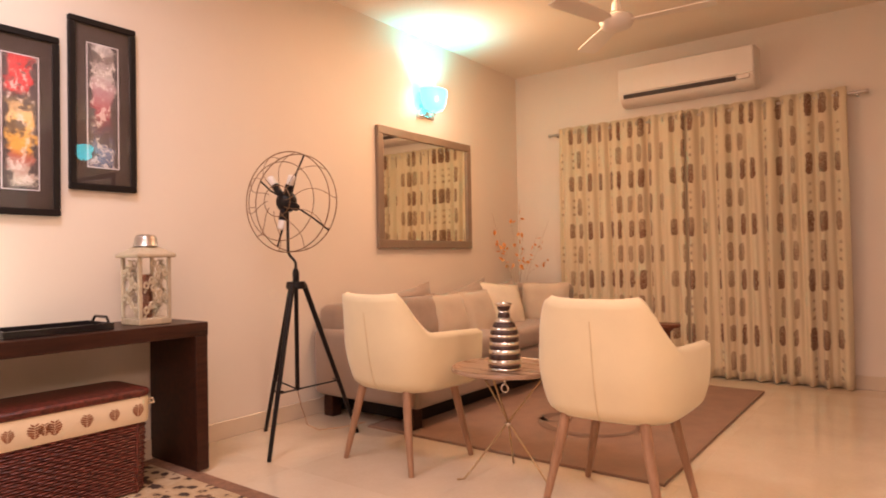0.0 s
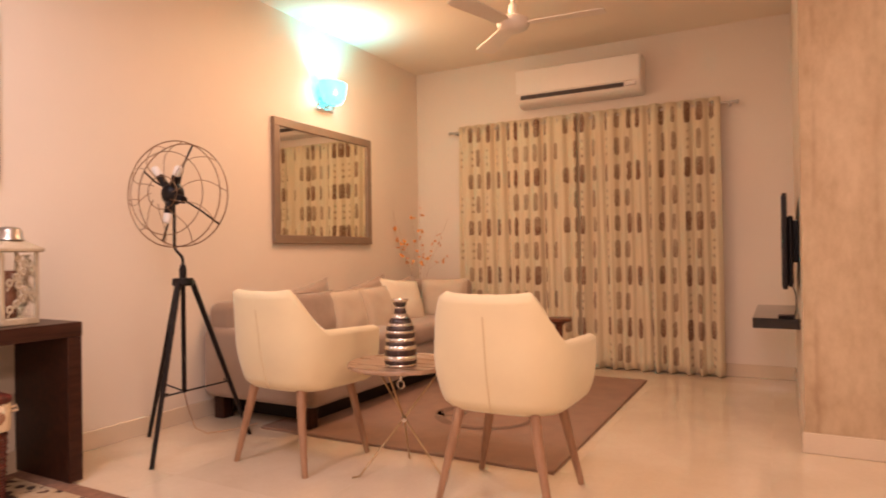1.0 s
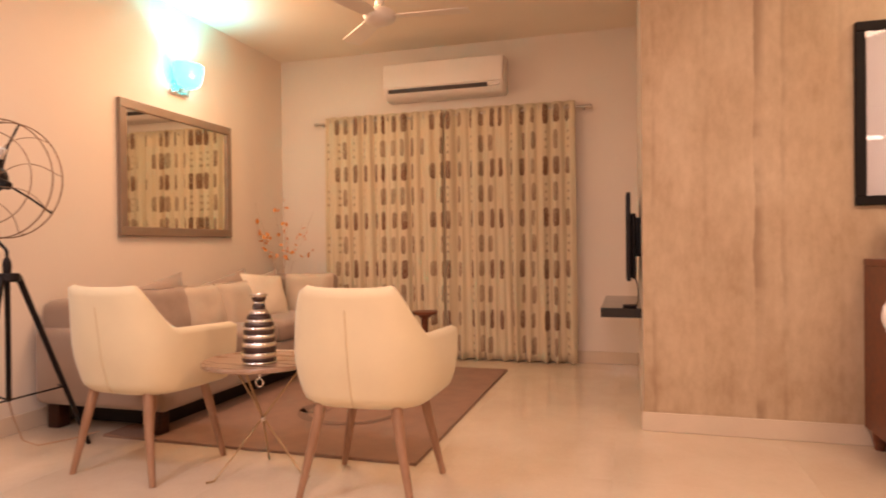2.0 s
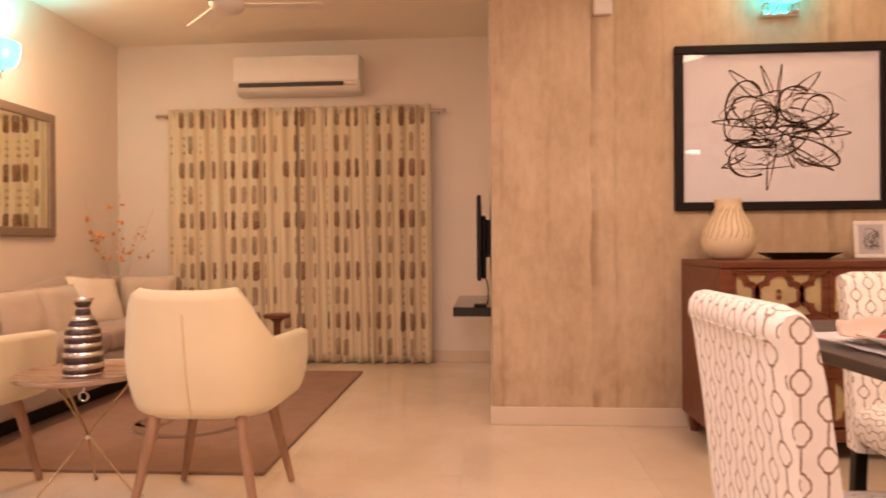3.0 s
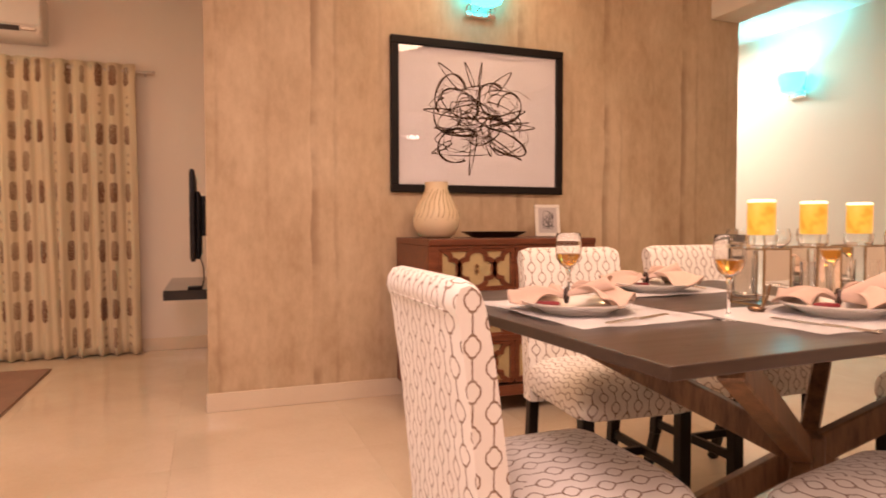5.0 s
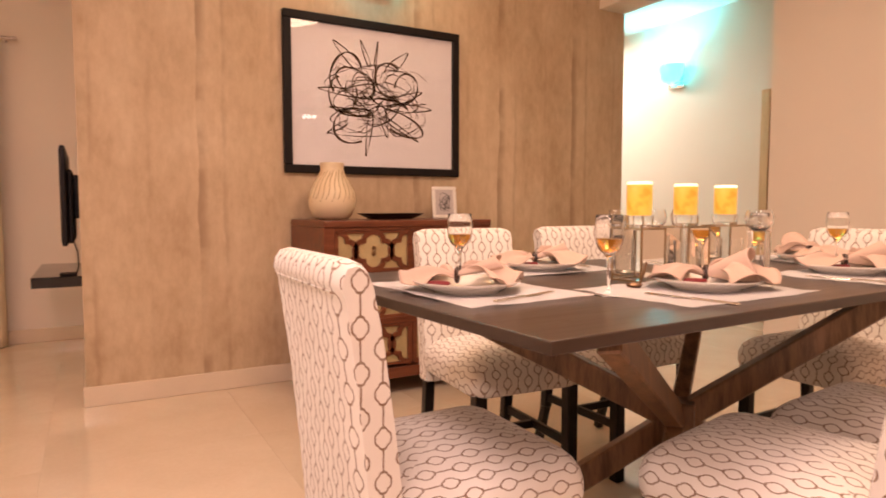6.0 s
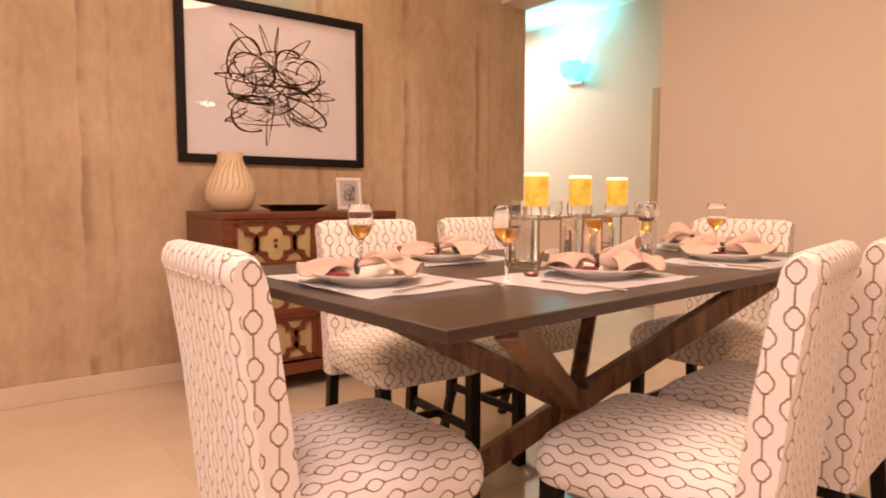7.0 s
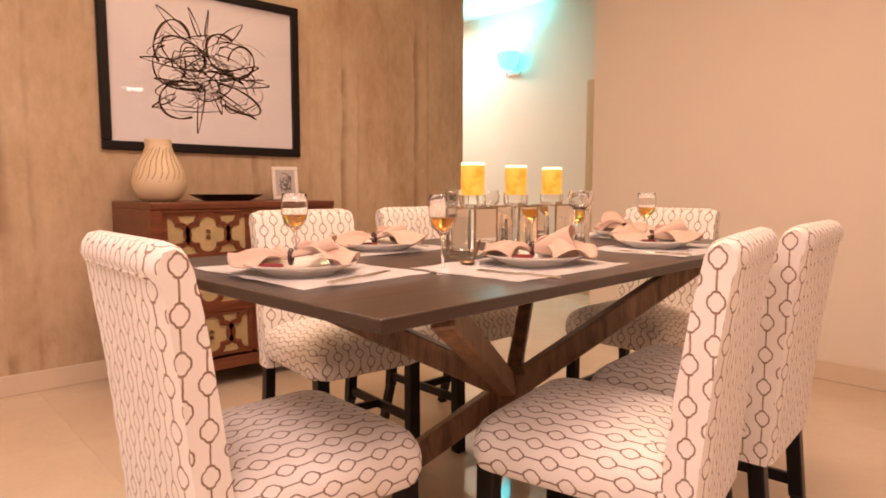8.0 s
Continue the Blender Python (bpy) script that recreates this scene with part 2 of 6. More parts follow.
def weave_wicker():
    m, t, p = nodes_of("red_brown_wicker")
    vec = coords(t)
    n = noise_of(t, coords(t, (1, 1, 1)), 45, 3)
    link(t, ramp(t, n, [(0.3, (0.040, 0.008, 0.006)), (0.7, (0.18, 0.038, 0.024))]), p.inputs["Base Color"])
    p.inputs["Roughness"].default_value = 0.42
    bump(t, p, n, 0.3, 0.001)
    return m


def mat_pattern():
    """Entry rug with a dense dark leaf pattern on tan."""
    m, t, p = nodes_of("leaf_pattern_rug")
    vec = coords(t)
    v = node(t, "ShaderNodeTexVoronoi", Scale=17.0, Randomness=0.9)
    v.feature = "SMOOTH_F1"
    link(t, vec, v.inputs["Vector"])
    n = noise_of(t, vec, 38, 3)
    f = maths(t, "ADD", v.outputs["Distance"], maths(t, "MULTIPLY", maths(t, "SUBTRACT", n, 0.5), 0.5))
    link(t, ramp(t, f, [(0.30, (0.05, 0.025, 0.018)), (0.36, (0.42, 0.30, 0.18)), (0.62, (0.50, 0.38, 0.25)), (0.68, (0.12, 0.06, 0.035))]), p.inputs["Base Color"])
    p.inputs["Roughness"].default_value = 0.95
    bump(t, p, n, 0.4, 0.003)
    return m


def painting(name, seed, stops):
    m, t, p = nodes_of(name)
    vec = coords(t, (1, 1, 1), shift=(seed, seed * 0.7, 0))
    sep = t.nodes.new("ShaderNodeSeparateXYZ")
    link(t, coords(t), sep.inputs[0])
    warp = noise_of(t, vec, 13, 8, 0.78)
    h = maths(t, "ADD", maths(t, "MULTIPLY", sep.outputs[2], 1.55), maths(t, "MULTIPLY", maths(t, "SUBTRACT", warp, 0.5), 0.36))
    base = ramp(t, maths(t, "ADD", h, 0.5), stops)
    dabs = ramp(t, noise_of(t, coords(t, (14, 14, 9), shift=(seed, 0, 0)), 1.9, 6, 0.7), [(0.545, (0, 0, 0)), (0.565, (1, 1, 1))])
    dark = ramp(t, noise_of(t, coords(t, (9, 9, 9), shift=(0, seed, 3)), 1.3, 4, 0.7), [(0.43, (1, 1, 1)), (0.46, (0, 0, 0))])
    side = maths(t, "ADD", maths(t, "ABSOLUTE", sep.outputs[0]), maths(t, "MULTIPLY", maths(t, "SUBTRACT", noise_of(t, vec, 16, 4, 0.65), 0.5), 0.13))
    ground = ramp(t, side, [(0.040, (0, 0, 0)), (0.056, (1, 1, 1))])
    c = mixed(t, maths(t, "MULTIPLY", dabs, 0.6), base, (0.62, 0.52, 0.45))
    link(t, mixed(t, maths(t, "MAXIMUM", maths(t, "MULTIPLY", dark, 0.85), ground), c, (0.045, 0.028, 0.026)), p.inputs["Base Color"])
    p.inputs["Roughness"].default_value = 0.5
    bump(t, p, warp, 0.4, 0.002)
    return m


M_WALL = plain("cream_wall_paint", (0.77, 0.68, 0.575), 0.6, vary=0.03, scale=1.6, grain=220, relief=0.06)
M_CEIL = plain("white_ceiling_paint", (0.84, 0.75, 0.62), 0.75, vary=0.03, scale=1.2, grain=220, relief=0.05)
M_CONC = concrete_paper()
M_TILE = floor_tile()
M_GROUT = plain("tile_grout", (0.60, 0.48, 0.35), 0.5)
M_SKIRT = plain("beige_skirting_tile", (0.69, 0.57, 0.43), 0.14, vary=0.05, scale=4, relief=0.02)
M_CURTAIN = curtain_fabric()
M_CURTAIN_BACK = plain("sheer_lining", (0.55, 0.47, 0.36), 0.7, vary=0.05)
M_FABRIC = chain_fabric()
M_BLACKWOOD = plain("black_lacquered_wood", (0.010, 0.007, 0.006), 0.36, vary=0.25, stretch=(6, 6, 1))
M_DARKWOOD = wood("dark_brown_wood", (0.017, 0.0055, 0.0035), (0.060, 0.020, 0.011), 0.38, "y", coat=0.08)
M_TABLE = wood("grey_brown_table_wood", (0.032, 0.018, 0.012), (0.060, 0.035, 0.023), 0.32, "x")
M_BASEWOOD = wood("weathered_brown_wood", (0.075, 0.040, 0.023), (0.36, 0.205, 0.115), 0.36, "z")
M_CHESTNUT = wood("chestnut_wood", (0.085, 0.026, 0.013), (0.22, 0.074, 0.035), 0.38, "x", coat=0.15)
M_LEGWOOD = wood("light_walnut_legs", (0.24, 0.125, 0.070), (0.41, 0.235, 0.14), 0.42, "z")
M_SIDEWOOD = wood("dull_brown_wood", (0.27, 0.165, 0.10), (0.40, 0.26, 0.165), 0.28, "x")
M_CREAM = plain("cream_woven_upholstery", (0.75, 0.63, 0.40), 0.82, vary=0.05, scale=5, grain=420, relief=0.25, sheen=0.3)
M_SEAM = plain("upholstery_seam", (0.66, 0.53, 0.32), 0.85, vary=0.05)
M_SOFA = plain("taupe_sofa_fabric", (0.33, 0.24, 0.18), 0.88, vary=0.08, scale=5, grain=380, relief=0.3, sheen=0.3)
M_PILLOW = plain("beige_cushion_fabric", (0.52, 0.42, 0.31), 0.88, vary=0.07, scale=8, grain=380, relief=0.3, sheen=0.3)
M_PILLOW_DARK = plain("brown_cushion_fabric", (0.32, 0.235, 0.175), 0.88, vary=0.12, scale=14, grain=300, relief=0.3, sheen=0.3)
M_THROW = plain("cream_cushion_fabric", (0.72, 0.62, 0.48), 0.9, vary=0.06, scale=9, grain=300, relief=0.3)
M_RUG = plain("mauve_brown_rug", (0.285, 0.170, 0.115), 0.95, vary=0.14, scale=7, grain=260, relief=0.5)
M_RUGDARK = plain("dark_brown_rug_pile", (0.20, 0.12, 0.08), 0.95, vary=0.15, scale=9, grain=260, relief=0.5)
M_RUGEDGE = plain("rug_binding", (0.27, 0.165, 0.11), 0.9, vary=0.1)
M_ENTRYRUG = mat_pattern()
M_ENTRYEDGE = plain("entry_rug_border", (0.23, 0.12, 0.075), 0.92, vary=0.35, scale=26)
M_CHROME = plain("polished_chrome", (0.78, 0.74, 0.70), 0.16, 1.0, vary=0.05, relief=0)
M_BRASS = plain("aged_brass", (0.42, 0.30, 0.17), 0.32, 1.0, vary=0.15, relief=0)
M_STEEL = plain("brushed_steel", (0.55, 0.50, 0.45), 0.30, 1.0, vary=0.08, relief=0)
M_BRONZE = plain("dark_bronze_wire", (0.24, 0.145, 0.085), 0.38, 0.9, vary=0.2, relief=0)
M_BLACK = plain("black_painted_metal", (0.009, 0.006, 0.006), 0.40, vary=0.3)
M_PLASTIC = plain("white_plastic", (0.80, 0.74, 0.66), 0.32, vary=0.02, relief=0)
M_VENT = plain("dark_vent", (0.05, 0.035, 0.03), 0.6)
M_FRAME = plain("black_picture_frame", (0.010, 0.007, 0.006), 0.55, vary=0.1, scale=9, relief=0)
M_MATBOARD = plain("dark_brown_mount", (0.040, 0.026, 0.021), 0.8, vary=0.08)
M_PAPER = plain("white_art_paper", (0.51, 0.46, 0.44), 0.75, vary=0.015, relief=0.03)
M_INK = plain("black_brush_ink", (0.050, 0.022, 0.012), 0.6, vary=0.3, scale=20)
M_TAUPEFRAME = plain("taupe_mirror_frame", (0.23, 0.165, 0.115), 0.45, vary=0.12, scale=12)
M_MIRROR = plain("mirror", (0.90, 0.88, 0.80), 0.015, 1.0, vary=0.0, relief=0)
M_ANTIQUE = plain("antique_gold_mirror", (0.80, 0.64, 0.36), 0.24, 0.6, vary=0.14, scale=9, relief=0)
M_CERAMIC = plain("cream_ceramic", (0.74, 0.60, 0.40), 0.42, vary=0.04, scale=9)
M_PORCELAIN = plain("white_porcelain", (0.80, 0.75, 0.68), 0.12, vary=0.03, relief=0, coat=0.4)
M_LINEN = plain("white_linen", (0.90, 0.86, 0.84), 0.9, vary=0.04, scale=9, grain=500, relief=0.35)
M_NAPKIN = plain("rose_beige_napkin", (0.56, 0.40, 0.315), 0.85, vary=0.07, scale=12, grain=500, relief=0.3)
M_NAPKINRED = plain("crimson_ribbon", (0.17, 0.006, 0.010), 0.6, vary=0.2)
M_GLASS = glass_of("clear_glass")
M_WINE = glass_of("amber_wine", (0.95, 0.50, 0.10), 0.0, 1.34)
M_WAX = glowing("lit_wax", (1.0, 0.50, 0.04), 0.50, (0.80, 0.40, 0.06))
t = M_WAX.node_tree
link(t, ramp(t, noise_of(t, coords(t), 24, 2), [(0.34, (1.0, 0.36, 0.015)), (0.43, (1.0, 0.63, 0.07)), (0.66, (1.0, 0.76, 0.16))]), t.nodes["Principled BSDF"].inputs["Emission Color"])
M_WAXTOP = glowing("molten_wax_top", (1.0, 0.93, 0.55), 1.3, (0.9, 0.85, 0.6))
M_SHADE = glowing("lit_glass_shade", (0.06, 0.87, 1.0), 7.5, (0.06, 0.25, 0.30))
M_PANEL = glowing("assumed_lamp_diffuser", (1.0, 0.88, 0.78), 2.0)
M_TUBE = glowing("lit_tube", (1.0, 0.95, 0.95), 1.3)
M_BULB = plain("white_lamp_holder", (0.78, 0.74, 0.70), 0.3, vary=0.03, relief=0)
M_LEAF = plain("dried_orange_leaf", (0.72, 0.30, 0.07), 0.7, vary=0.35, scale=30)
M_TWIG = plain("thin_brown_twig", (0.40, 0.25, 0.15), 0.8)
M_WICKER = weave_wicker()
M_LINING = plain("cream_basket_lining", (0.70, 0.56, 0.38), 0.9, vary=0.06, grain=400, relief=0.3)
M_SLOT = plain("vase_slot_shade", (0.38, 0.255, 0.135), 0.7, vary=0.1)
M_PENCIL = plain("grey_pencil", (0.13, 0.115, 0.11), 0.8, vary=0.2)
M_LEAFPRINT = plain("brown_leaf_print", (0.27, 0.10, 0.045), 0.85)
M_WHITEWOOD = plain("distressed_white_wood", (0.48, 0.39, 0.27), 0.6, vary=0.2, scale=18)
M_BLACKGLOSS = plain("black_gloss", (0.012, 0.010, 0.011), 0.10, vary=0.1, relief=0)
M_STRIPE = plain("dark_brown_stripe", (0.045, 0.022, 0.018), 0.25, vary=0.15)
M_DOOR = wood("light_door_wood", (0.50, 0.33, 0.17), (0.66, 0.46, 0.26), 0.45, "z")
M_PAINT_A = painting("abstract_painting_red_yellow", 1.7, [(0.0, (0.03, 0.02, 0.02)), (0.12, (0.45, 0.38, 0.30)), (0.26, (0.30, 0.05, 0.03)), (0.36, (0.55, 0.27, 0.03)), (0.58, (0.62, 0.38, 0.16)), (0.68, (0.04, 0.03, 0.02)), (0.74, (0.50, 0.025, 0.025)), (0.96, (0.40, 0.02, 0.02))])
M_PAINT_B = painting("abstract_painting_grey_red", 5.3, [(0.0, (0.05, 0.05, 0.08)), (0.16, (0.13, 0.15, 0.22)), (0.34, (0.07, 0.03, 0.04)), (0.46, (0.26, 0.03, 0.04)), (0.60, (0.30, 0.14, 0.15)), (0.74, (0.40, 0.33, 0.29)), (0.86, (0.10, 0.06, 0.05)), (0.98, (0.45, 0.40, 0.36))])

# dark stained and painted surfaces reflect little
for m in (M_BLACKWOOD, M_DARKWOOD, M_FRAME, M_BLACK, M_CHESTNUT, M_MATBOARD, M_INK):
    m.node_tree.nodes["Principled BSDF"].inputs["Specular IOR Level"].default_value = 0.22

# ---- mesh helpers ----


def finish(name, bm, material, parent=None, smooth=False, uv=None):
    bmesh.ops.recalc_face_normals(bm, faces=bm.faces)
    if uv:
        layer = bm.loops.layers.uv.new("UVMap")
        for f in bm.faces:
            uv(f, layer)
    me = bpy.data.meshes.new(name)
    bm.to_mesh(me)
    bm.free()
    if smooth:
        me.shade_smooth()
        me.set_sharp_from_angle(angle=radians(smooth if smooth is not True else 50))
    me.materials.append(material)
    ob = new(name, me)
    if parent:
        ob.parent = parent
    return ob


def part(name, bm, material, parent, label="", smooth=False, uv=None):
    ob = finish(name, bm, material, parent, smooth, uv)
    return tagged(ob, label) if label else ob


def thing(name, m, label, category, group=""):
    ob = new(name)
    ob.empty_display_size = 0.1
    ob.matrix_world = m
    return tagged(ob, label, category, group)


def structure(name, bm, material, label, category, smooth=False):
    return tagged(finish(name, bm, material, None, smooth), label, category, kind="structure")


def box(bm, x0, x1, y0, y1, z0, z1, bevel=0.0, seg=2, m=None):
    made = bmesh.ops.create_cube(bm, size=1.0)["verts"]
    for v in made:
        v.co = Vector(((x0 + x1) / 2 + v.co.x * (x1 - x0), (y0 + y1) / 2 + v.co.y * (y1 - y0), (z0 + z1) / 2 + v.co.z * (z1 - z0)))
    if bevel:
        edges = list({e for v in made for e in v.link_edges})
        out = bmesh.ops.bevel(bm, geom=edges, offset=bevel, segments=seg, profile=0.5, affect="EDGES")
        made = list({v for f in out["faces"] for v in f.verts} | {v for v in made if v.is_valid})
    if m:
        bmesh.ops.transform(bm, matrix=m, verts=made)
    return made


def boxed(*a, **k):
    bm = bmesh.new()
    box(bm, *a, **k)
    return bm


def lathe(profile, seg=32, bm=None, m=None):
    """A turned body from (radius, height) pairs; a zero radius closes it."""
    bm = bm or bmesh.new()
    rings = []
    for r, z in profile:
        if r < 1e-6:
            rings.append([bm.verts.new((0, 0, z))])
        else:
            rings.append([bm.verts.new((r * math.cos(2 * math.pi * k / seg), r * math.sin(2 * math.pi * k / seg), z)) for k in range(seg)])
    for a, b in zip(rings, rings[1:]):
        for k in range(seg):
            n = (k + 1) % seg
            if len(a) == 1 and len(b) > 1:
                bm.faces.new((a[0], b[n], b[k]))
            elif len(b) == 1 and len(a) > 1:
                bm.faces.new((a[k], a[n], b[0]))
            elif len(a) > 1:
                bm.faces.new((a[k], a[n], b[n], b[k]))
    if m:
        bmesh.ops.transform(bm, matrix=m, verts=[v for r in rings for v in r])
    return bm


def tube(bm, points, radius, seg=8, closed=False, radii=None):
    """A round bar along points."""
    pts = [Vector(p) for p in points]
    n = len(pts)
    rings = []
    side = None
    for k, p in enumerate(pts):
        a = pts[(k - 1) % n] if closed or k else p
        b = pts[(k + 1) % n] if closed or k < n - 1 else p
        d = (b - a).normalized()
        if side is None:
            side = d.orthogonal().normalized()
        side = (side - d * side.dot(d)).normalized()
        up = d.cross(side)
        r = radii[k] if radii else radius
        rings.append([bm.verts.new(p + r * (side * math.cos(2 * math.pi * j / seg) + up * math.sin(2 * math.pi * j / seg))) for j in range(seg)])
    pairs = list(zip(rings, rings[1:])) + ([(rings[-1], rings[0])] if closed else [])
    for a, b in pairs:
        for j in range(seg):
            i = (j + 1) % seg
            bm.faces.new((a[j], a[i], b[i], b[j]))
    if not closed:
        bm.faces.new(rings[0][::-1])
        bm.faces.new(rings[-1])
    return bm


def beam(bm, a, b, w, h, up=(0, 0, 1), bevel=0.004):
    """A squared bar from a to b."""
    a, b = Vector(a), Vector(b)
    z = (b - a).normalized()
    x = Vector(up).cross(z).normalized()
    y = z.cross(x)
    m = Matrix((x, y, z)).transposed().to_4x4()
    m.translation = (a + b) / 2
    box(bm, -w / 2, w / 2, -h / 2, h / 2, -(b - a).length / 2, (b - a).length / 2, bevel, 1, m)
    return bm


def circle(r, n, centre=(0, 0, 0), axis="y", ry=None):
    out = []
    for k in range(n):
        c, s = r * math.cos(2 * math.pi * k / n), (ry or r) * math.sin(2 * math.pi * k / n)
        p = {"y": (c, 0, s), "z": (c, s, 0), "x": (0, c, s)}[axis]
        out.append(tuple(p[i] + centre[i] for i in range(3)))
    return out


def pillow(w, h, d, n=14, m=None, bm=None):
    """A stuffed cushion, w wide, h high and d thick, standing in x and z."""
    bm = bm or bmesh.new()
    made = []
    for side in (1, -1):
        grid = []
        for i in range(n + 1):
            row = []
            for j in range(n + 1):
                u, v = 2 * i / n - 1, 2 * j / n - 1
                pull = 1 - 0.06 * (1 - u * u) * abs(v) ** 6 - 0.0
                t = ((1 - abs(u) ** 3.2) * (1 - abs(v) ** 3.2)) ** 0.55
                wob = 0.012 * noise.noise(Vector((u * 1.7 + w * 9, v * 1.7, side)))
                row.append(bm.verts.new((w / 2 * u * (1 - 0.05 * (1 - v * v) * abs(u) ** 4), side * (d / 2 * t + (wob if t > 0.05 else 0)), h / 2 * v * pull)))
            grid.append(row)
        made += [v for r in grid for v in r]
        for i in range(n):
            for j in range(n):
                bm.faces.new((grid[i][j], grid[i + 1][j], grid[i + 1][j + 1], grid[i][j + 1]))
    bmesh.ops.remove_doubles(bm, verts=made, dist=0.0004)
    if m:
        bmesh.ops.transform(bm, matrix=m, verts=[v for v in made if v.is_valid])
    return bm


def box_uv(f, layer):
    n = f.normal
    a = max(range(3), key=lambda k: abs(n[k]))
    for l in f.loops:
        c = l.vert.co
        l[layer].uv = ((c.y, c.z) if a == 0 else (c.x, c.z) if a == 1 else (c.x, c.y))


def round_rect(w, d, r, z, n=6):
    out = []
    for cx, cy, a0 in ((w - r, d - r, 0), (-w + r, d - r, 90), (-w + r, -d + r, 180), (w - r, -d + r, 270)):
        for k in range(n + 1):
            a = radians(a0 + 90 * k / n)
            out.append((cx + r * math.cos(a), cy + r * math.sin(a), z))
    return out


# ---- the room ----
XL, XR, YC, YK, YB, H = -2.845, 4.10, 5.49, 3.60, -2.6, 2.77
XTV, XE, XC = 0.425, 3.95, 5.46

structure("floor", boxed(XL - 0.2, XC + 0.3, YB - 0.2, 7.6, -0.15, -0.006), M_GROUT, "floor bed with thin beige joints between polished tiles", "floor")
structure("ceiling", boxed(XL - 0.2, XC + 0.3, YB - 0.2, 7.6, H, H + 0.12), M_CEIL, "plain cream painted ceiling", "ceiling")
structure("wall_west", boxed(XL - 0.2, XL, YB - 0.2, 7.6, 0, H), M_WALL, "cream painted wall with framed paintings and a mirror", "wall")
structure("wall_north", boxed(XL, XTV + 0.15, YC, YC + 0.2, 0, H), M_WALL, "cream painted wall behind the curtain", "wall")
structure("wall_television", boxed(XTV, XTV + 0.15, YK + 0.12, YC, 0, H), M_WALL, "cream painted side wall carrying the television", "wall")
structure("wall_concrete", boxed(XTV, XE, YK, YK + 0.12, 0, H), M_CONC, "grey-beige wall covering like board-marked concrete with upright streaks", "wall")
structure("wall_east", boxed(XR, XR + 0.15, YB, 2.525, 0, H), M_WALL, "plain cream painted dining room wall", "wall")
structure("wall_south", boxed(XL, XC + 0.2, YB - 0.2, YB, 0, H), M_WALL, "plain cream painted wall", "wall")
structure("wall_corridor_east", boxed(XC, XC + 0.2, YB, 7.6, 0, H), M_WALL, "brightly lit cream corridor wall", "wall")
structure("wall_corridor_west", boxed(XE - 0.15, XE, YK + 0.12, 7.4, 0, H), M_WALL, "cream corridor wall behind the concrete covering", "wall")
structure("wall_corridor_north", boxed(XTV + 0.15, XC, 7.4, 7.6, 0, H), M_WALL, "cream wall at the end of the corridor", "wall")
structure("ceiling_beam", boxed(3.70, XE, YB, YK, 2.39, H, bevel=0.004, seg=1), M_CEIL, "cream plastered ceiling beam at the opening to the corridor", "beam")

for name, dims in (
    ("baseboard_west", (XL, XL + 0.012, YB, YC, 0, 0.1)),
    ("baseboard_north", (XL + 0.012, XTV, YC - 0.012, YC, 0, 0.1)),
    ("baseboard_television", (XTV - 0.012, XTV, YK, YC - 0.012, 0, 0.1)),
    ("baseboard_concrete", (XTV - 0.012, XE, YK - 0.012, YK, 0, 0.1)),
    ("baseboard_east", (XR - 0.012, XR, YB, 2.525, 0, 0.1)),
    ("baseboard_corridor", (XC - 0.012, XC, YB, 7.4, 0, 0.1)),
):
    structure(name, boxed(*dims, bevel=0.003, seg=1), M_SKIRT, "beige tile skirting along the wall", "baseboard")

# door casing in the corridor
bm = bmesh.new()
box(bm, XC - 0.03, XC, 3.42, 3.50, 0, 1.96, 0.004, 1)
box(bm, XC - 0.03, XC, 2.50, 2.57, 0, 1.96, 0.004, 1)
box(bm, XC - 0.03, XC, 2.57, 3.42, 1.89, 1.96, 0.004, 1)
door = structure("door_1", bm, M_DOOR, "light wooden door frame in the corridor wall", "door")
part("door_leaf", boxed(XC - 0.015, XC, 2.575, 3.415, 0.01, 1.885), M_DOOR, door)


# ---- wall lamps ----


def sconce(m, label):
    t = thing("wall_sconce", m, label, "wall lamp")
    part("backplate", boxed(-0.05, 0.05, -0.012, -0.001, -0.055, 0.035, 0.005, 2), M_STEEL, t)
    part("bar", boxed(-0.095, 0.095, -0.036, -0.013, -0.078, -0.044, 0.006, 2), M_CHROME, t, "polished metal bar")
    for s in (-1, 1):
        bm = tube(bmesh.new(), [(s * 0.05, -0.030, -0.058), (s * 0.045, -0.065, -0.060), (s * 0.030, -0.100, -0.032)], 0.006, 8)
        part("arm", bm, M_CHROME, t, smooth=True)
        bm = tube(bmesh.new(), [(s * 0.088, -0.028, -0.046), (s * 0.092, -0.036, -0.020), (s * 0.070, -0.046, -0.004), (s * 0.040, -0.052, -0.026)], 0.006, 8)
        part("scroll", bm, M_CHROME, t, smooth=True)
    bowl = [(0.0, 0.0), (0.050, 0.002), (0.088, 0.020), (0.112, 0.060), (0.124, 0.115), (0.128, 0.165), (0.123, 0.165), (0.118, 0.116), (0.106, 0.063), (0.083, 0.026), (0.048, 0.008), (0.0, 0.006)]
    part("shade", lathe(bowl, 36, m=pose(0, -0.105, -0.030) @ Matrix.Diagonal((1, 0.72, 1, 1))), M_SHADE, t, "glowing flared glass shade", True)
    return t


sconce(pose(XL, 4.01, 2.20, 0, 0, 90), "lit metal wall lamp, glowing glass bowl, above the mirror")
sconce(pose(1.96, YK, 2.275, 0, 0, 0), "lit metal wall lamp, glowing glass bowl, above framed drawing")
sconce(pose(XC, 4.39, 2.19, 0, 0, -90), "lit wall lamp glowing on the corridor wall")


# ---- mirror and pictures ----


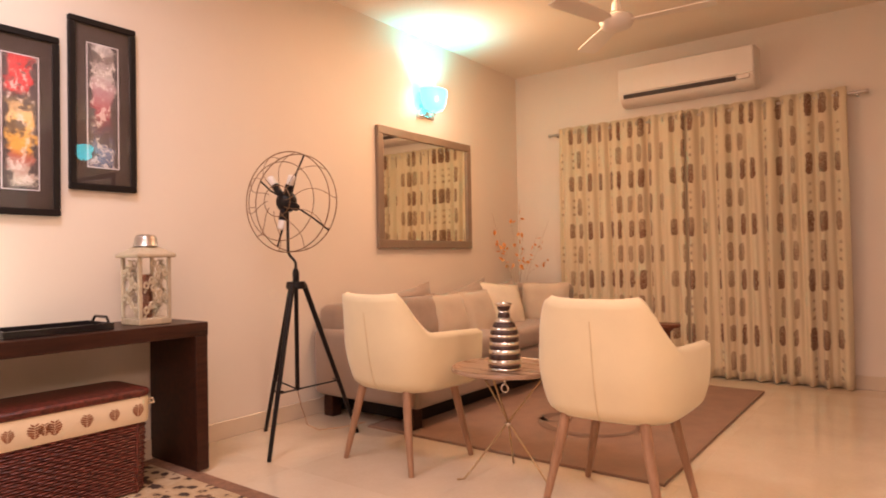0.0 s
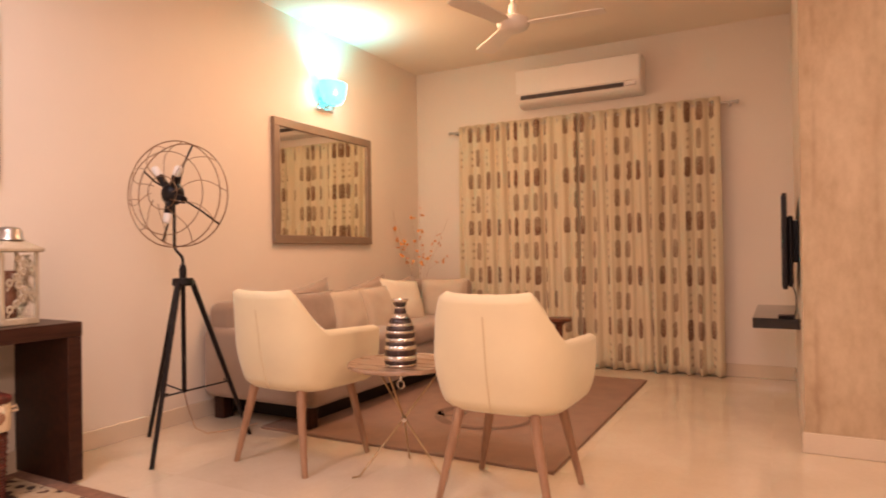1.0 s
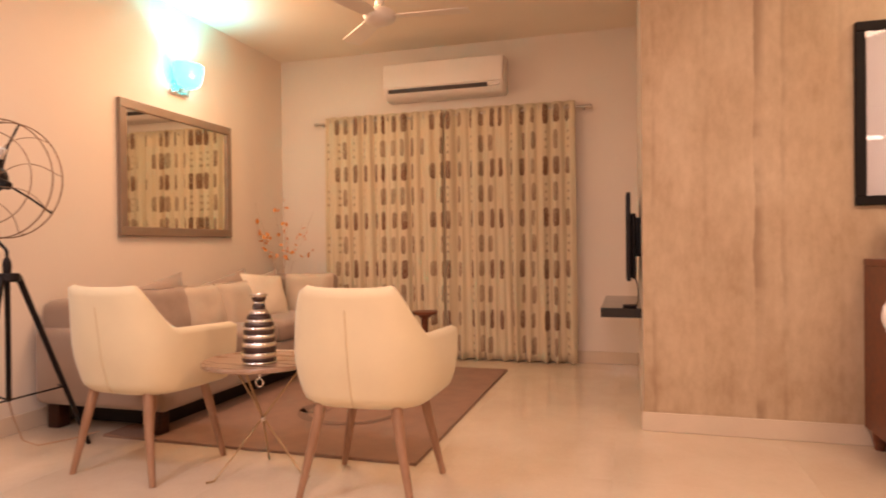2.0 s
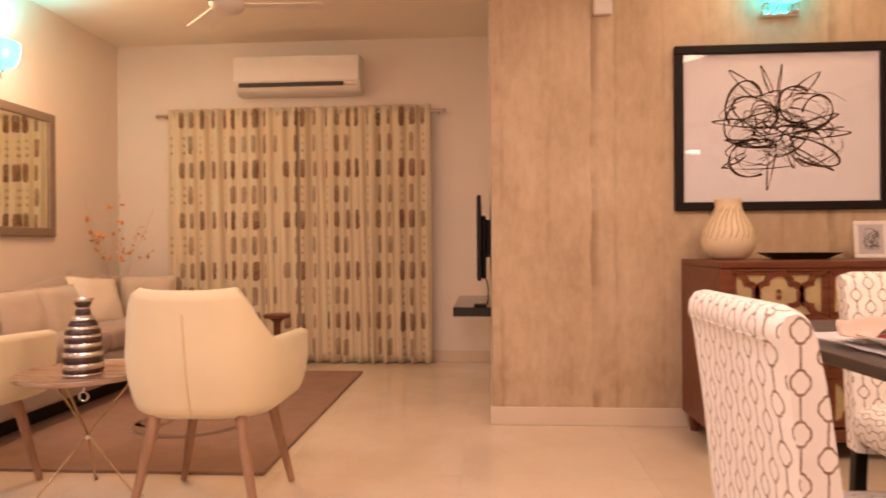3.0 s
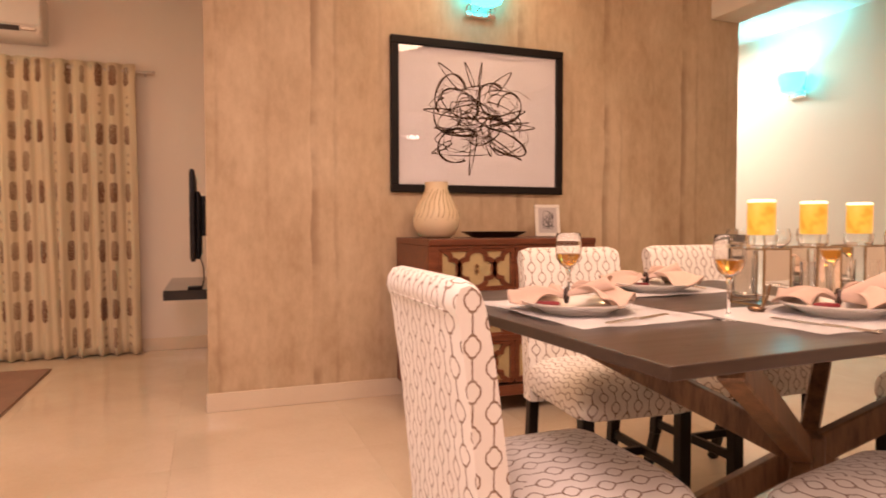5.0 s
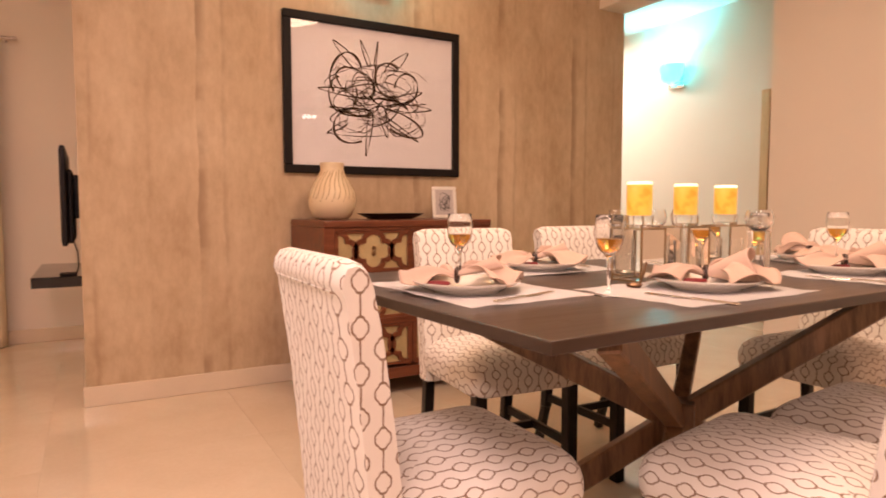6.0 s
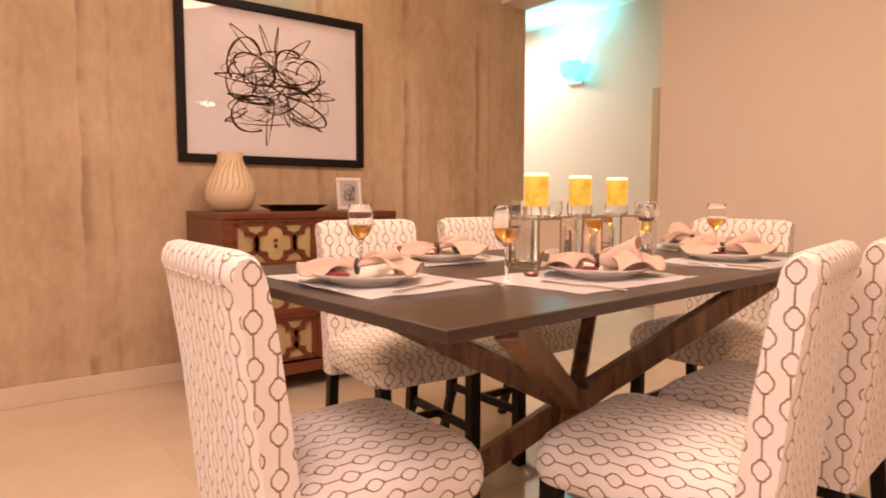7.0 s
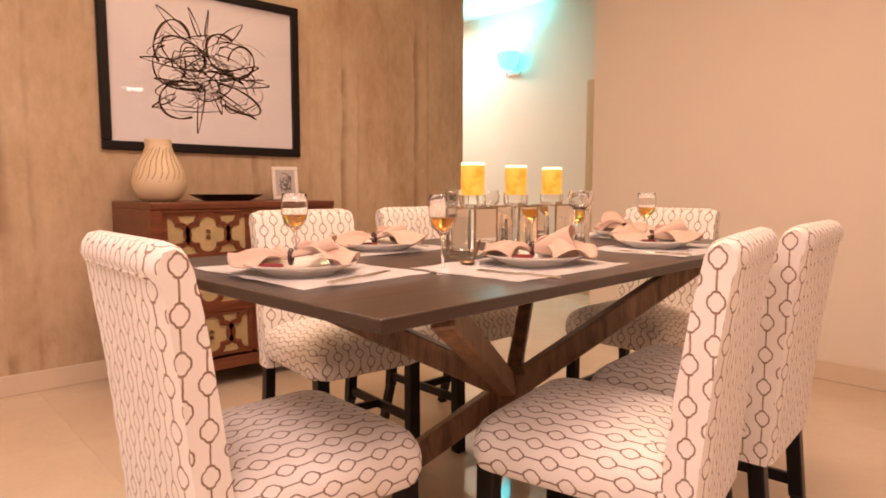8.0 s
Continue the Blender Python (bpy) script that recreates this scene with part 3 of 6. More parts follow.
def frame_ring(bm, w, h, rail, depth, bevel=0.004):
    """A rectangular frame, face towards -y, centred in x and z."""
    box(bm, -w / 2, w / 2, -depth, 0, h / 2 - rail, h / 2, bevel, 1)
    box(bm, -w / 2, w / 2, -depth, 0, -h / 2, -h / 2 + rail, bevel, 1)
    box(bm, -w / 2, -w / 2 + rail, -depth, 0, -h / 2 + rail, h / 2 - rail, bevel, 1)
    box(bm, w / 2 - rail, w / 2, -depth, 0, -h / 2 + rail, h / 2 - rail, bevel, 1)
    return bm


mirror = thing("wall_mirror", pose(XL + 0.002, 4.03, 1.533, 0, 0, 90), "large rectangular wall mirror in a taupe frame", "mirror")
part("mirror_frame", frame_ring(bmesh.new(), 1.20, 0.905, 0.062, 0.032), M_TAUPEFRAME, mirror)
part("mirror_glass", boxed(-0.54, 0.54, -0.016, -0.004, -0.392, 0.392), M_MIRROR, mirror)


def narrow_picture(y, z, paint, label):
    t = thing("framed_painting", pose(XL + 0.002, y, z, 0, 0, 90), label, "painting", "pair of narrow paintings")
    part("frame", frame_ring(bmesh.new(), 0.315, 0.82, 0.030, 0.028), M_FRAME, t)
    part("mount", boxed(-0.128, 0.128, -0.010, -0.003, -0.380, 0.380), M_MATBOARD, t)
    part("fillet", frame_ring(bmesh.new(), 0.150, 0.600, 0.004, 0.013, 0.0), M_PAPER, t, "thin pale line round the painting")
    part("canvas", boxed(-0.070, 0.070, -0.0125, -0.0105, -0.295, 0.295), paint, t)
    pane = part("glazing", boxed(-0.127, 0.127, -0.021, -0.019, -0.379, 0.379), M_GLASS, t)
    pane.visible_shadow = False
    return t


narrow_picture(1.49, 1.762, M_PAINT_B, "narrow abstract painting in greys and dark red, black frame")
narrow_picture(1.135, 1.632, M_PAINT_A, "narrow abstract painting in red and yellow, black frame")

art = thing("framed_drawing", pose(1.965, YK - 0.002, 1.610), "large black-framed abstract ink scribble on white paper", "picture")
part("frame", frame_ring(bmesh.new(), 1.11, 0.885, 0.046, 0.032), M_FRAME, art)
part("paper", boxed(-0.512, 0.512, -0.008, -0.003, -0.400, 0.400), M_PAPER, art)
pane = part("glazing", boxed(-0.511, 0.511, -0.022, -0.020, -0.399, 0.399), M_GLASS, art)
pane.visible_shadow = False


def stroke(bm, pts, width):
    """A flat brush line on the paper, thin at its ends."""
    n = len(pts)
    left, right = [], []
    for k, (x, z) in enumerate(pts):
        a, b = pts[max(0, k - 1)], pts[min(n - 1, k + 1)]
        d = Vector((b[0] - a[0], b[1] - a[1]))
        d = d.normalized() if d.length > 1e-6 else Vector((1, 0))
        w = width * (0.40 + 0.60 * abs(math.sin(2.3 * math.pi * k / n + width * 900)))
        left.append(bm.verts.new((x - d.y * w, -0.0092, z + d.x * w)))
        right.append(bm.verts.new((x + d.y * w, -0.0092, z - d.x * w)))
    for k in range(n - 1):
        bm.faces.new((left[k], right[k], right[k + 1], left[k + 1]))


def smooth_line(knots, per=10):
    out = []
    for k in range(len(knots) - 1):
        p = [Vector(knots[max(0, min(len(knots) - 1, k + i))]) for i in (-1, 0, 1, 2)]
        for s in range(per):
            t = s / per
            q = 0.5 * (2 * p[1] + (p[2] - p[0]) * t + (2 * p[0] - 5 * p[1] + 4 * p[2] - p[3]) * t * t + (3 * p[1] - p[0] - 3 * p[2] + p[3]) * t ** 3)
            out.append((q.x, q.y))
    out.append(tuple(knots[-1]))
    return out


bm = bmesh.new()
rng = random.Random(11)
LOOPS = (
    (-0.185, 0.12, 0.10, 0.125, 0.0, 20, 225, 0.0066), (-0.13, 0.085, 0.115, 0.080, -0.35, -20, 390, 0.0046),
    (0.085, 0.12, 0.098, 0.092, 0.1, 45, 285, 0.0074), (0.19, 0.075, 0.070, 0.100, -0.5, -75, 200, 0.0062),
    (-0.155, -0.165, 0.105, 0.105, 0.1, 60, 300, 0.0064), (-0.10, -0.20, 0.20, 0.020, 0.05, 120, 330, 0.0024),
    (0.16, -0.135, 0.15, 0.060, -0.45, -110, 150, 0.0066), (0.09, -0.03, 0.12, 0.030, -0.15, 10, 190, 0.0070),
    (-0.13, -0.085, 0.085, 0.022, 0.05, -20, 330, 0.0072), (-0.06, 0.06, 0.045, 0.060, 0.5, 180, 400, 0.0058),
    (0.0, 0.14, 0.14, 0.060, 0.05, 20, 150, 0.0030), (-0.10, 0.0, 0.17, 0.075, 0.35, 40, 330, 0.0034),
    (0.10, 0.02, 0.18, 0.075, -0.35, 200, 480, 0.0034), (-0.21, 0.01, 0.09, 0.095, 0.2, 90, 380, 0.0046),
)
for cx, cz, ax, az, tilt, a0, a1, width in LOOPS:
    line = []
    for k in range(61):
        a = radians(a0 + (a1 - a0) * k / 60)
        swell = 1 + 0.08 * math.sin(2.3 * a + cx * 40)
        x, z = ax * math.cos(a) * swell, az * math.sin(a) * swell
        line.append((cx + x * math.cos(tilt) - z * math.sin(tilt), cz + x * math.sin(tilt) + z * math.cos(tilt)))
    stroke(bm, line, width * 1.15)
for turn in range(30):
    # thinner loops about five centres
    cx, cz = rng.choice([(-0.17, 0.10), (0.14, 0.09), (-0.13, -0.12), (0.14, -0.10), (0.0, -0.03), (-0.06, 0.03), (0.08, 0.0)])
    a0, ax, az, tilt = rng.uniform(0, 6.28), rng.uniform(0.08, 0.20), rng.uniform(0.05, 0.12), rng.uniform(-0.6, 0.6)
    knots = []
    for k in range(8):
        a = a0 + k * rng.uniform(0.65, 0.95)
        x, z = ax * math.cos(a) * rng.uniform(0.85, 1.1), az * math.sin(a) * rng.uniform(0.85, 1.15)
        knots.append((cx + x * math.cos(tilt) - z * math.sin(tilt), cz + x * math.sin(tilt) + z * math.cos(tilt)))
    stroke(bm, smooth_line(knots), rng.choice([0.0015, 0.0018, 0.0022, 0.0030]))
# drawn-out loops that end in points: tip, root, breadth
for tx, tz, rx, rz, wide in (
    (-0.265, 0.31, -0.10, 0.16, 0.035), (-0.10, 0.33, -0.04, 0.18, 0.016), (0.01, 0.335, -0.01, 0.18, 0.008), (0.205, 0.29, 0.06, 0.15, 0.040),
    (0.30, 0.065, 0.06, -0.03, 0.032), (0.365, -0.035, 0.12, -0.04, 0.030), (-0.355, 0.035, -0.06, 0.02, 0.030), (-0.29, -0.065, -0.02, -0.10, 0.020),
    (0.275, -0.235, 0.04, -0.10, 0.016), (-0.07, -0.335, -0.03, -0.06, 0.022), (-0.305, -0.215, -0.18, -0.14, 0.020), (0.07, -0.22, 0.02, -0.02, 0.030),
):
    d = Vector((tx - rx, tz - rz))
    side = Vector((-d.y, d.x)).normalized() * wide
    line = []
    for k in range(41):
        a = 2 * math.pi * k / 40 * 0.93 + 0.2
        f = 0.5 - 0.5 * math.cos(a)
        q = Vector((rx, rz)) + d * f + side * math.sin(a) * (0.35 + 0.65 * (1 - f))
        line.append((q.x, q.y))
    stroke(bm, line, 0.0040)
part("scribble", bm, M_INK, art, "black brush lines")

# small white box on the concrete wall
bell = thing("wall_box", pose(1.031, YK, 2.235), "small cream plastic box mounted high on the wall", "wall box")
part("housing", boxed(-0.048, 0.048, -0.04, -0.001, 0.0, 0.16, 0.006, 2), M_PLASTIC, bell)
part("cover", boxed(-0.040, 0.040, -0.044, -0.0405, 0.012, 0.148, 0.001, 1), M_PLASTIC, bell)

# ---- curtain and rod ----
ROD_Y, ROD_Z = 5.40, 2.136
rod = thing("curtain_rod", pose(0, ROD_Y + 0.026, ROD_Z), "thin dark metal curtain rod with end knobs above the window", "curtain rod")
part("rod", tube(bmesh.new(), [(-2.43, 0, 0), (0.04, 0, 0)], 0.011, 12), M_STEEL, rod, smooth=True)
for x in (-2.445, 0.055):
    part("finial", lathe([(0, -0.016), (0.013, -0.012), (0.017, 0), (0.013, 0.012), (0, 0.016)], 16, m=pose(x, 0, 0, 0, 90, 0)), M_STEEL, rod, smooth=True)
for x in (-2.38, -1.2, 0.0):
    part("bracket", boxed(x - 0.008, x + 0.008, 0.0, YC - ROD_Y - 0.026, -0.02, 0.0, 0.003, 1), M_STEEL, rod)


def curtain(x0, x1, seed, label):
    t = thing("curtain", pose(0, ROD_Y, 0), label, "curtain", "pair of curtains")
    rnd = random.Random(seed)
    bm = bmesh.new()
    layer = bm.loops.layers.uv.new("UVMap")
    folds = 10
    n, rows = folds * 12, 26
    amp = [rnd.uniform(0.25, 1.35) for _ in range(folds + 1)]
    shift = [rnd.uniform(-0.3, 0.3) for _ in range(folds + 1)]
    grid, arc = [], []
    length, last = 0.0, None
    for i in range(n + 1):
        s = i / n * folds
        f = int(min(s, folds - 1e-6))
        k = s - f
        a = amp[f] * (1 - k) + amp[f + 1] * k
        ph = shift[f] * (1 - k) + shift[f + 1] * k
        col = []
        for j in range(rows + 1):
            v = j / rows
            z = 0.012 + v * 2.172
            loose = 1 - v
            y = 0.030 * a * math.sin(2 * math.pi * s + ph * loose * 2.5) * (0.85 + 0.35 * loose) + 0.013 * (0.35 + loose) * math.sin(4 * math.pi * s + 3 * v + seed)
            x = x0 + (x1 - x0) * i / n + 0.012 * loose * math.sin(2.4 * s + seed + 2 * v)
            col.append(Vector((x, y, z + 0.006 * math.sin(2 * math.pi * s) * loose)))
        grid.append([bm.verts.new(c) for c in col])
        if last is not None:
            length += (col[rows] - last).length
        last = col[rows]
        arc.append(length)
    for i in range(n):
        for j in range(rows):
            f = bm.faces.new((grid[i][j], grid[i + 1][j], grid[i + 1][j + 1], grid[i][j + 1]))
            for l, (a, b) in zip(f.loops, ((i, j), (i + 1, j), (i + 1, j + 1), (i, j + 1))):
                l[layer].uv = (x0 + (x1 - x0) * a / n + seed, 2.184 * b / rows + 0.195)
    cloth = part("cloth", bm, M_CURTAIN, t, smooth=180)
    thick = cloth.modifiers.new("thickness", "SOLIDIFY")
    thick.thickness = 0.003
    for k in range(folds):
        x = x0 + (x1 - x0) * (k + 0.5) / folds
        part("eyelet", tube(bmesh.new(), circle(0.019, 14, (x, 0, ROD_Z), "x"), 0.004, 6, True), M_STEEL, t, smooth=True)


curtain(-2.335, -1.205, 3, "cream curtain printed with rows of taupe blots, drawn closed")
curtain(-1.235, -0.065, 8, "closed cream curtain with taupe blots beside its pair")

# window behind the curtain
bm = bmesh.new()
box(bm, -2.2, -0.2, YC - 0.02, YC - 0.002, 0.0, 0.06, 0.003, 1)
box(bm, -2.2, -0.2, YC - 0.02, YC - 0.002, 2.0, 2.06, 0.003, 1)
for x in (-2.2, -1.23, -0.26):
    box(bm, x, x + 0.06, YC - 0.02, YC - 0.002, 0.06, 2.0, 0.003, 1)
win = structure("window_1", bm, M_PLASTIC, "white framed glass door hidden behind the curtain", "window")
for x in (-2.14, -1.17):
    part("pane", boxed(x, x + 0.91, YC - 0.012, YC - 0.006, 0.06, 2.0), M_CURTAIN_BACK, win)

# ---- air conditioner ----
ac = thing("air_conditioner", pose(-1.175, YC - 0.002, 2.285), "white wall-mounted split air conditioner above the curtain", "air conditioner")
bm = bmesh.new()
prof = [(0.0, 0.0), (-0.13, 0.0), (-0.195, 0.045), (-0.212, 0.09), (-0.215, 0.27), (-0.19, 0.305), (0.0, 0.307)]
ends = [[bm.verts.new((x, y, z)) for y, z in prof] for x in (-0.535, 0.535)]
bm.faces.new(ends[0])
bm.faces.new(ends[1][::-1])
for k in range(len(prof)):
    n = (k + 1) % len(prof)
    bm.faces.new((ends[0][k], ends[1][k], ends[1][n], ends[0][n]))
bmesh.ops.bevel(bm, geom=[e for e in bm.edges if abs(e.verts[0].co.x - e.verts[1].co.x) < 0.01 and e.verts[0].co.y < -0.05], offset=0.012, segments=2, affect="EDGES")
part("housing", bm, M_PLASTIC, ac, smooth=35)
part("front_panel", boxed(-0.53, 0.53, -0.224, -0.214, 0.088, 0.296, 0.005, 2), M_PLASTIC, ac)
part("air_outlet", boxed(-0.49, 0.40, -0.2125, -0.17, 0.047, 0.080, 0.002, 1), M_VENT, ac, "dark air outlet slot")
part("louvre", boxed(-0.49, 0.40, -0.200, -0.165, 0.030, 0.036, 0.002, 1, m=pose(0, 0, 0, -6, 0, 0)), M_PLASTIC, ac)
part("display", boxed(0.41, 0.50, -0.2155, -0.19, 0.05, 0.08, 0.003, 1), M_STEEL, ac, "small grey display strip")

# ---- ceiling fan ----
fan = thing("ceiling_fan", pose(-1.09, 3.665, 2.385), "cream three-bladed ceiling fan at rest", "ceiling fan")
part("motor", lathe([(0, -0.045), (0.045, -0.042), (0.085, -0.025), (0.10, 0.0), (0.095, 0.03), (0.06, 0.05), (0.02, 0.06), (0, 0.06)], 32), M_PLASTIC, fan, smooth=True)
part("downrod", lathe([(0, 0.05), (0.012, 0.05), (0.012, 0.34), (0, 0.34)], 16), M_PLASTIC, fan, smooth=True)
part("canopy", lathe([(0.014, 0.307), (0.035, 0.317), (0.055, 0.357), (0.06, 0.384), (0, 0.384)], 24), M_PLASTIC, fan, smooth=True)
part("lower_canopy", lathe([(0.014, 0.06), (0.030, 0.07), (0.026, 0.12), (0.013, 0.135)], 24), M_PLASTIC, fan, smooth=True)
for a in (6, 133, 256):
    bm = bmesh.new()
    rows = []
    for k in range(13):
        r = 0.085 + 0.465 * k / 12
        w = (0.028 if k == 0 else 0.048 + 0.020 * k / 12) * (1 if k < 12 else 0.8)
        tw = radians(10 - 4 * k / 12)
        rows.append([bm.verts.new((r, s * w * math.cos(tw), s * w * math.sin(tw) + h)) for s, h in ((-1, 0), (1, 0), (1, 0.006), (-1, 0.006))])
    for p, q in zip(rows, rows[1:]):
        for k in range(4):
            bm.faces.new((p[k], p[(k + 1) % 4], q[(k + 1) % 4], q[k]))
    bm.faces.new(rows[0])
    bm.faces.new(rows[-1][::-1])
    bmesh.ops.transform(bm, matrix=pose(0, 0, 0, 0, 0, a), verts=bm.verts)
    part("blade", bm, M_PLASTIC, fan)

# assumed ceiling fixtures out of the camera's sight, added to match the fill lamps
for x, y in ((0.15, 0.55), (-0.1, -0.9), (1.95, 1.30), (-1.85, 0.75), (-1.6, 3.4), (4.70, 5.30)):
    t = thing("ceiling_light", pose(x, y, H), "assumed flat round white ceiling light, lit, unseen", "ceiling light", "ceiling lights")
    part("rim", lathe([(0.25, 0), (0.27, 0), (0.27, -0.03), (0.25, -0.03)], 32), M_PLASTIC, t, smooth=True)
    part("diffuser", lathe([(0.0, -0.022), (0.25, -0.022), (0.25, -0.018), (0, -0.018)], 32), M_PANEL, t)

# First tube mirrored in the drawing's glass; the second is added for fill.
for x, z in ((3.45, 2.38), (0.2, 1.98)):
    tube_light = thing("wall_tube_light", pose(x, YB, z), "unseen short lit tube light on the wall", "tube light", "tube lights")
    part("batten", boxed(-0.17, 0.17, 0.001, 0.03, -0.03, 0.03, 0.004, 1), M_PLASTIC, tube_light)
    part("tube", tube(bmesh.new(), [(-0.15, 0.05, 0), (0.15, 0.05, 0)], 0.014, 12), M_TUBE, tube_light, smooth=True)

# ---- television and shelf ----
tv = thing("television", pose(XTV, 4.37, 1.035), "black flat television on a wall bracket, switched off", "television")
part("casing", boxed(-0.085, -0.060, -0.46, 0.46, -0.26, 0.26, 0.006, 2), M_BLACK, tv)
part("screen", boxed(-0.0885, -0.0852, -0.445, 0.445, -0.245, 0.245), M_BLACKGLOSS, tv, "dark glossy screen")
part("rear_housing", boxed(-0.060, -0.030, -0.40, 0.40, -0.25, 0.14, 0.012, 2), M_BLACK, tv)
part("wall_bracket", boxed(-0.030, -0.001, -0.22, 0.22, -0.12, 0.12, 0.003, 1), M_BLACK, tv)
part("cable", tube(bmesh.new(), [(-0.035, -0.30, -0.25), (-0.02, -0.30, -0.30), (-0.018, -0.28, -0.38), (-0.03, -0.26, -0.425)], 0.004, 6), M_BLACK, tv, smooth=True)

shelf = thing("wall_shelf", pose(XTV, 4.04, 0.547), "black lacquered floating shelf under the television", "shelf")
part("board", boxed(-0.24, -0.001, 0.0, 0.95, 0.0, 0.058, 0.003, 2), M_BLACKGLOSS, shelf)
remote = thing("remote_box", pose(XTV - 0.06, 4.13, 0.605), "small black box lying on the shelf", "box")
part("body", boxed(-0.05, 0.03, -0.04, 0.06, 0.0, 0.012, 0.003, 1), M_BLACK, remote)

# ---- lounge: rug, sofa, chairs ----
rug = thing("rug", pose(-1.45, 3.885, 0), "mauve-brown low pile rug with dark bound edge under the seating", "rug")
part("woven_surface", boxed(-0.86, 0.86, -1.105, 1.105, 0.002, 0.013, 0.004, 2), M_RUG, rug)
bm = bmesh.new()
frame_ring(bm, 1.748, 2.238, 0.014, 0.015, 0.002)
bmesh.ops.transform(bm, matrix=pose(0, 0, 0, -90, 0, 0), verts=bm.verts)
part("binding", bm, M_RUGEDGE, rug)
bm = bmesh.new()
for cx, cy, rx, ry, w in ((0.20, -0.385, 0.30, 0.27, 0.055), (-0.02, -0.36, 0.10, 0.11, 0.03)):
    inner, outer = [], []
    for k in range(64):
        a = 2 * math.pi * k / 64
        ww = w * (0.75 + 0.35 * math.cos(a + 2.2))
        for ring, r in ((outer, 0), (inner, ww)):
            ring.append(bm.verts.new((cx + (rx - r) * math.cos(a), cy + (ry - r) * math.sin(a), 0.0165)))
    for k in range(64):
        n = (k + 1) % 64
        bm.faces.new((outer[k], outer[n], inner[n], inner[k]))
part("motif", bm, M_RUGDARK, rug, "dark brown oval ring woven into the pile")

sofa = thing("sofa", pose(-2.40, 3.98, 0), "taupe fabric corner sofa on short dark wooden feet", "sofa")
part("base", boxed(-0.40, 0.42, -1.16, 1.16, 0.13, 0.33, 0.03, 3), M_SOFA, sofa, smooth=True)
# Black box in place of the deep shade under the sofa.
part("plinth_or_shade", boxed(-0.36, 0.28, -1.0, 1.0, 0.016, 0.131), M_BLACK, sofa, "black box standing in for shade under the sofa")
part("backrest", boxed(-0.42, -0.20, -1.16, 1.16, 0.32, 0.71, 0.06, 4), M_SOFA, sofa, smooth=True)
part("armrest", boxed(-0.41, 0.40, -1.21, -1.03, 0.14, 0.56, 0.05, 4), M_SOFA, sofa, smooth=True)
part("end_backrest", boxed(-0.40, 0.30, 1.00, 1.20, 0.14, 0.76, 0.05, 4), M_SOFA, sofa, smooth=True)
for k in range(2):
    y0 = -1.03 + k * 1.015
    part("seat_cushion", boxed(-0.21, 0.43, y0 + 0.006, y0 + 1.008, 0.33, 0.475, 0.045, 4), M_SOFA, sofa, smooth=True)
for y, w in ((-0.62, 0.72), (0.12, 0.72), (0.72, 0.44)):
    part("back_cushion", pillow(w, 0.34, 0.17, m=pose(-0.16, y, 0.605, 0, -10, 90)), M_SOFA, sofa, smooth=True)
for x in (-0.33, 0.34):
    for y in (-1.11, 1.10):
        part("foot", boxed(x - 0.04, x + 0.04, y - 0.04, y + 0.04, 0, 0.135, 0.006, 2), M_DARKWOOD, sofa)


def cushion(w, h, d, m, mat, label):
    t = thing("cushion", m, label, "cushion", "sofa cushions")
    part("cover", pillow(w, h, d), mat, t, smooth=True)
    bm = tube(bmesh.new(), [(w / 2 * sx * 0.985, 0, h / 2 * sz * 0.985) for sx, sz in ((-1, -1), (0, -0.97), (1, -1), (0.97, 0), (1, 1), (0, 0.97), (-1, 1), (-0.97, 0))], 0.004, 6, True)
    part("piping", bm, mat, t, smooth=True)


cushion(0.40, 0.36, 0.13, pose(-2.42, 3.37, 0.575, -14, 0, 80), M_PILLOW_DARK, "patterned brown square cushion leaning on the sofa back")
cushion(0.40, 0.36, 0.13, pose(-2.37, 3.66, 0.572, -16, 0, 86), M_PILLOW, "plain beige square cushion leaning on the sofa back")
cushion(0.42, 0.37, 0.14, pose(-2.35, 4.02, 0.572, -18, 0, 92), M_PILLOW, "plain beige square cushion beside its pair")
cushion(0.42, 0.38, 0.14, pose(-2.40, 4.46, 0.605, -22, 6, 74), M_THROW, "large cream square cushion in the sofa corner")
cushion(0.40, 0.36, 0.13, pose(-2.22, 4.84, 0.600, -12, 0, 20), M_PILLOW, "beige square cushion leaning at the sofa end")


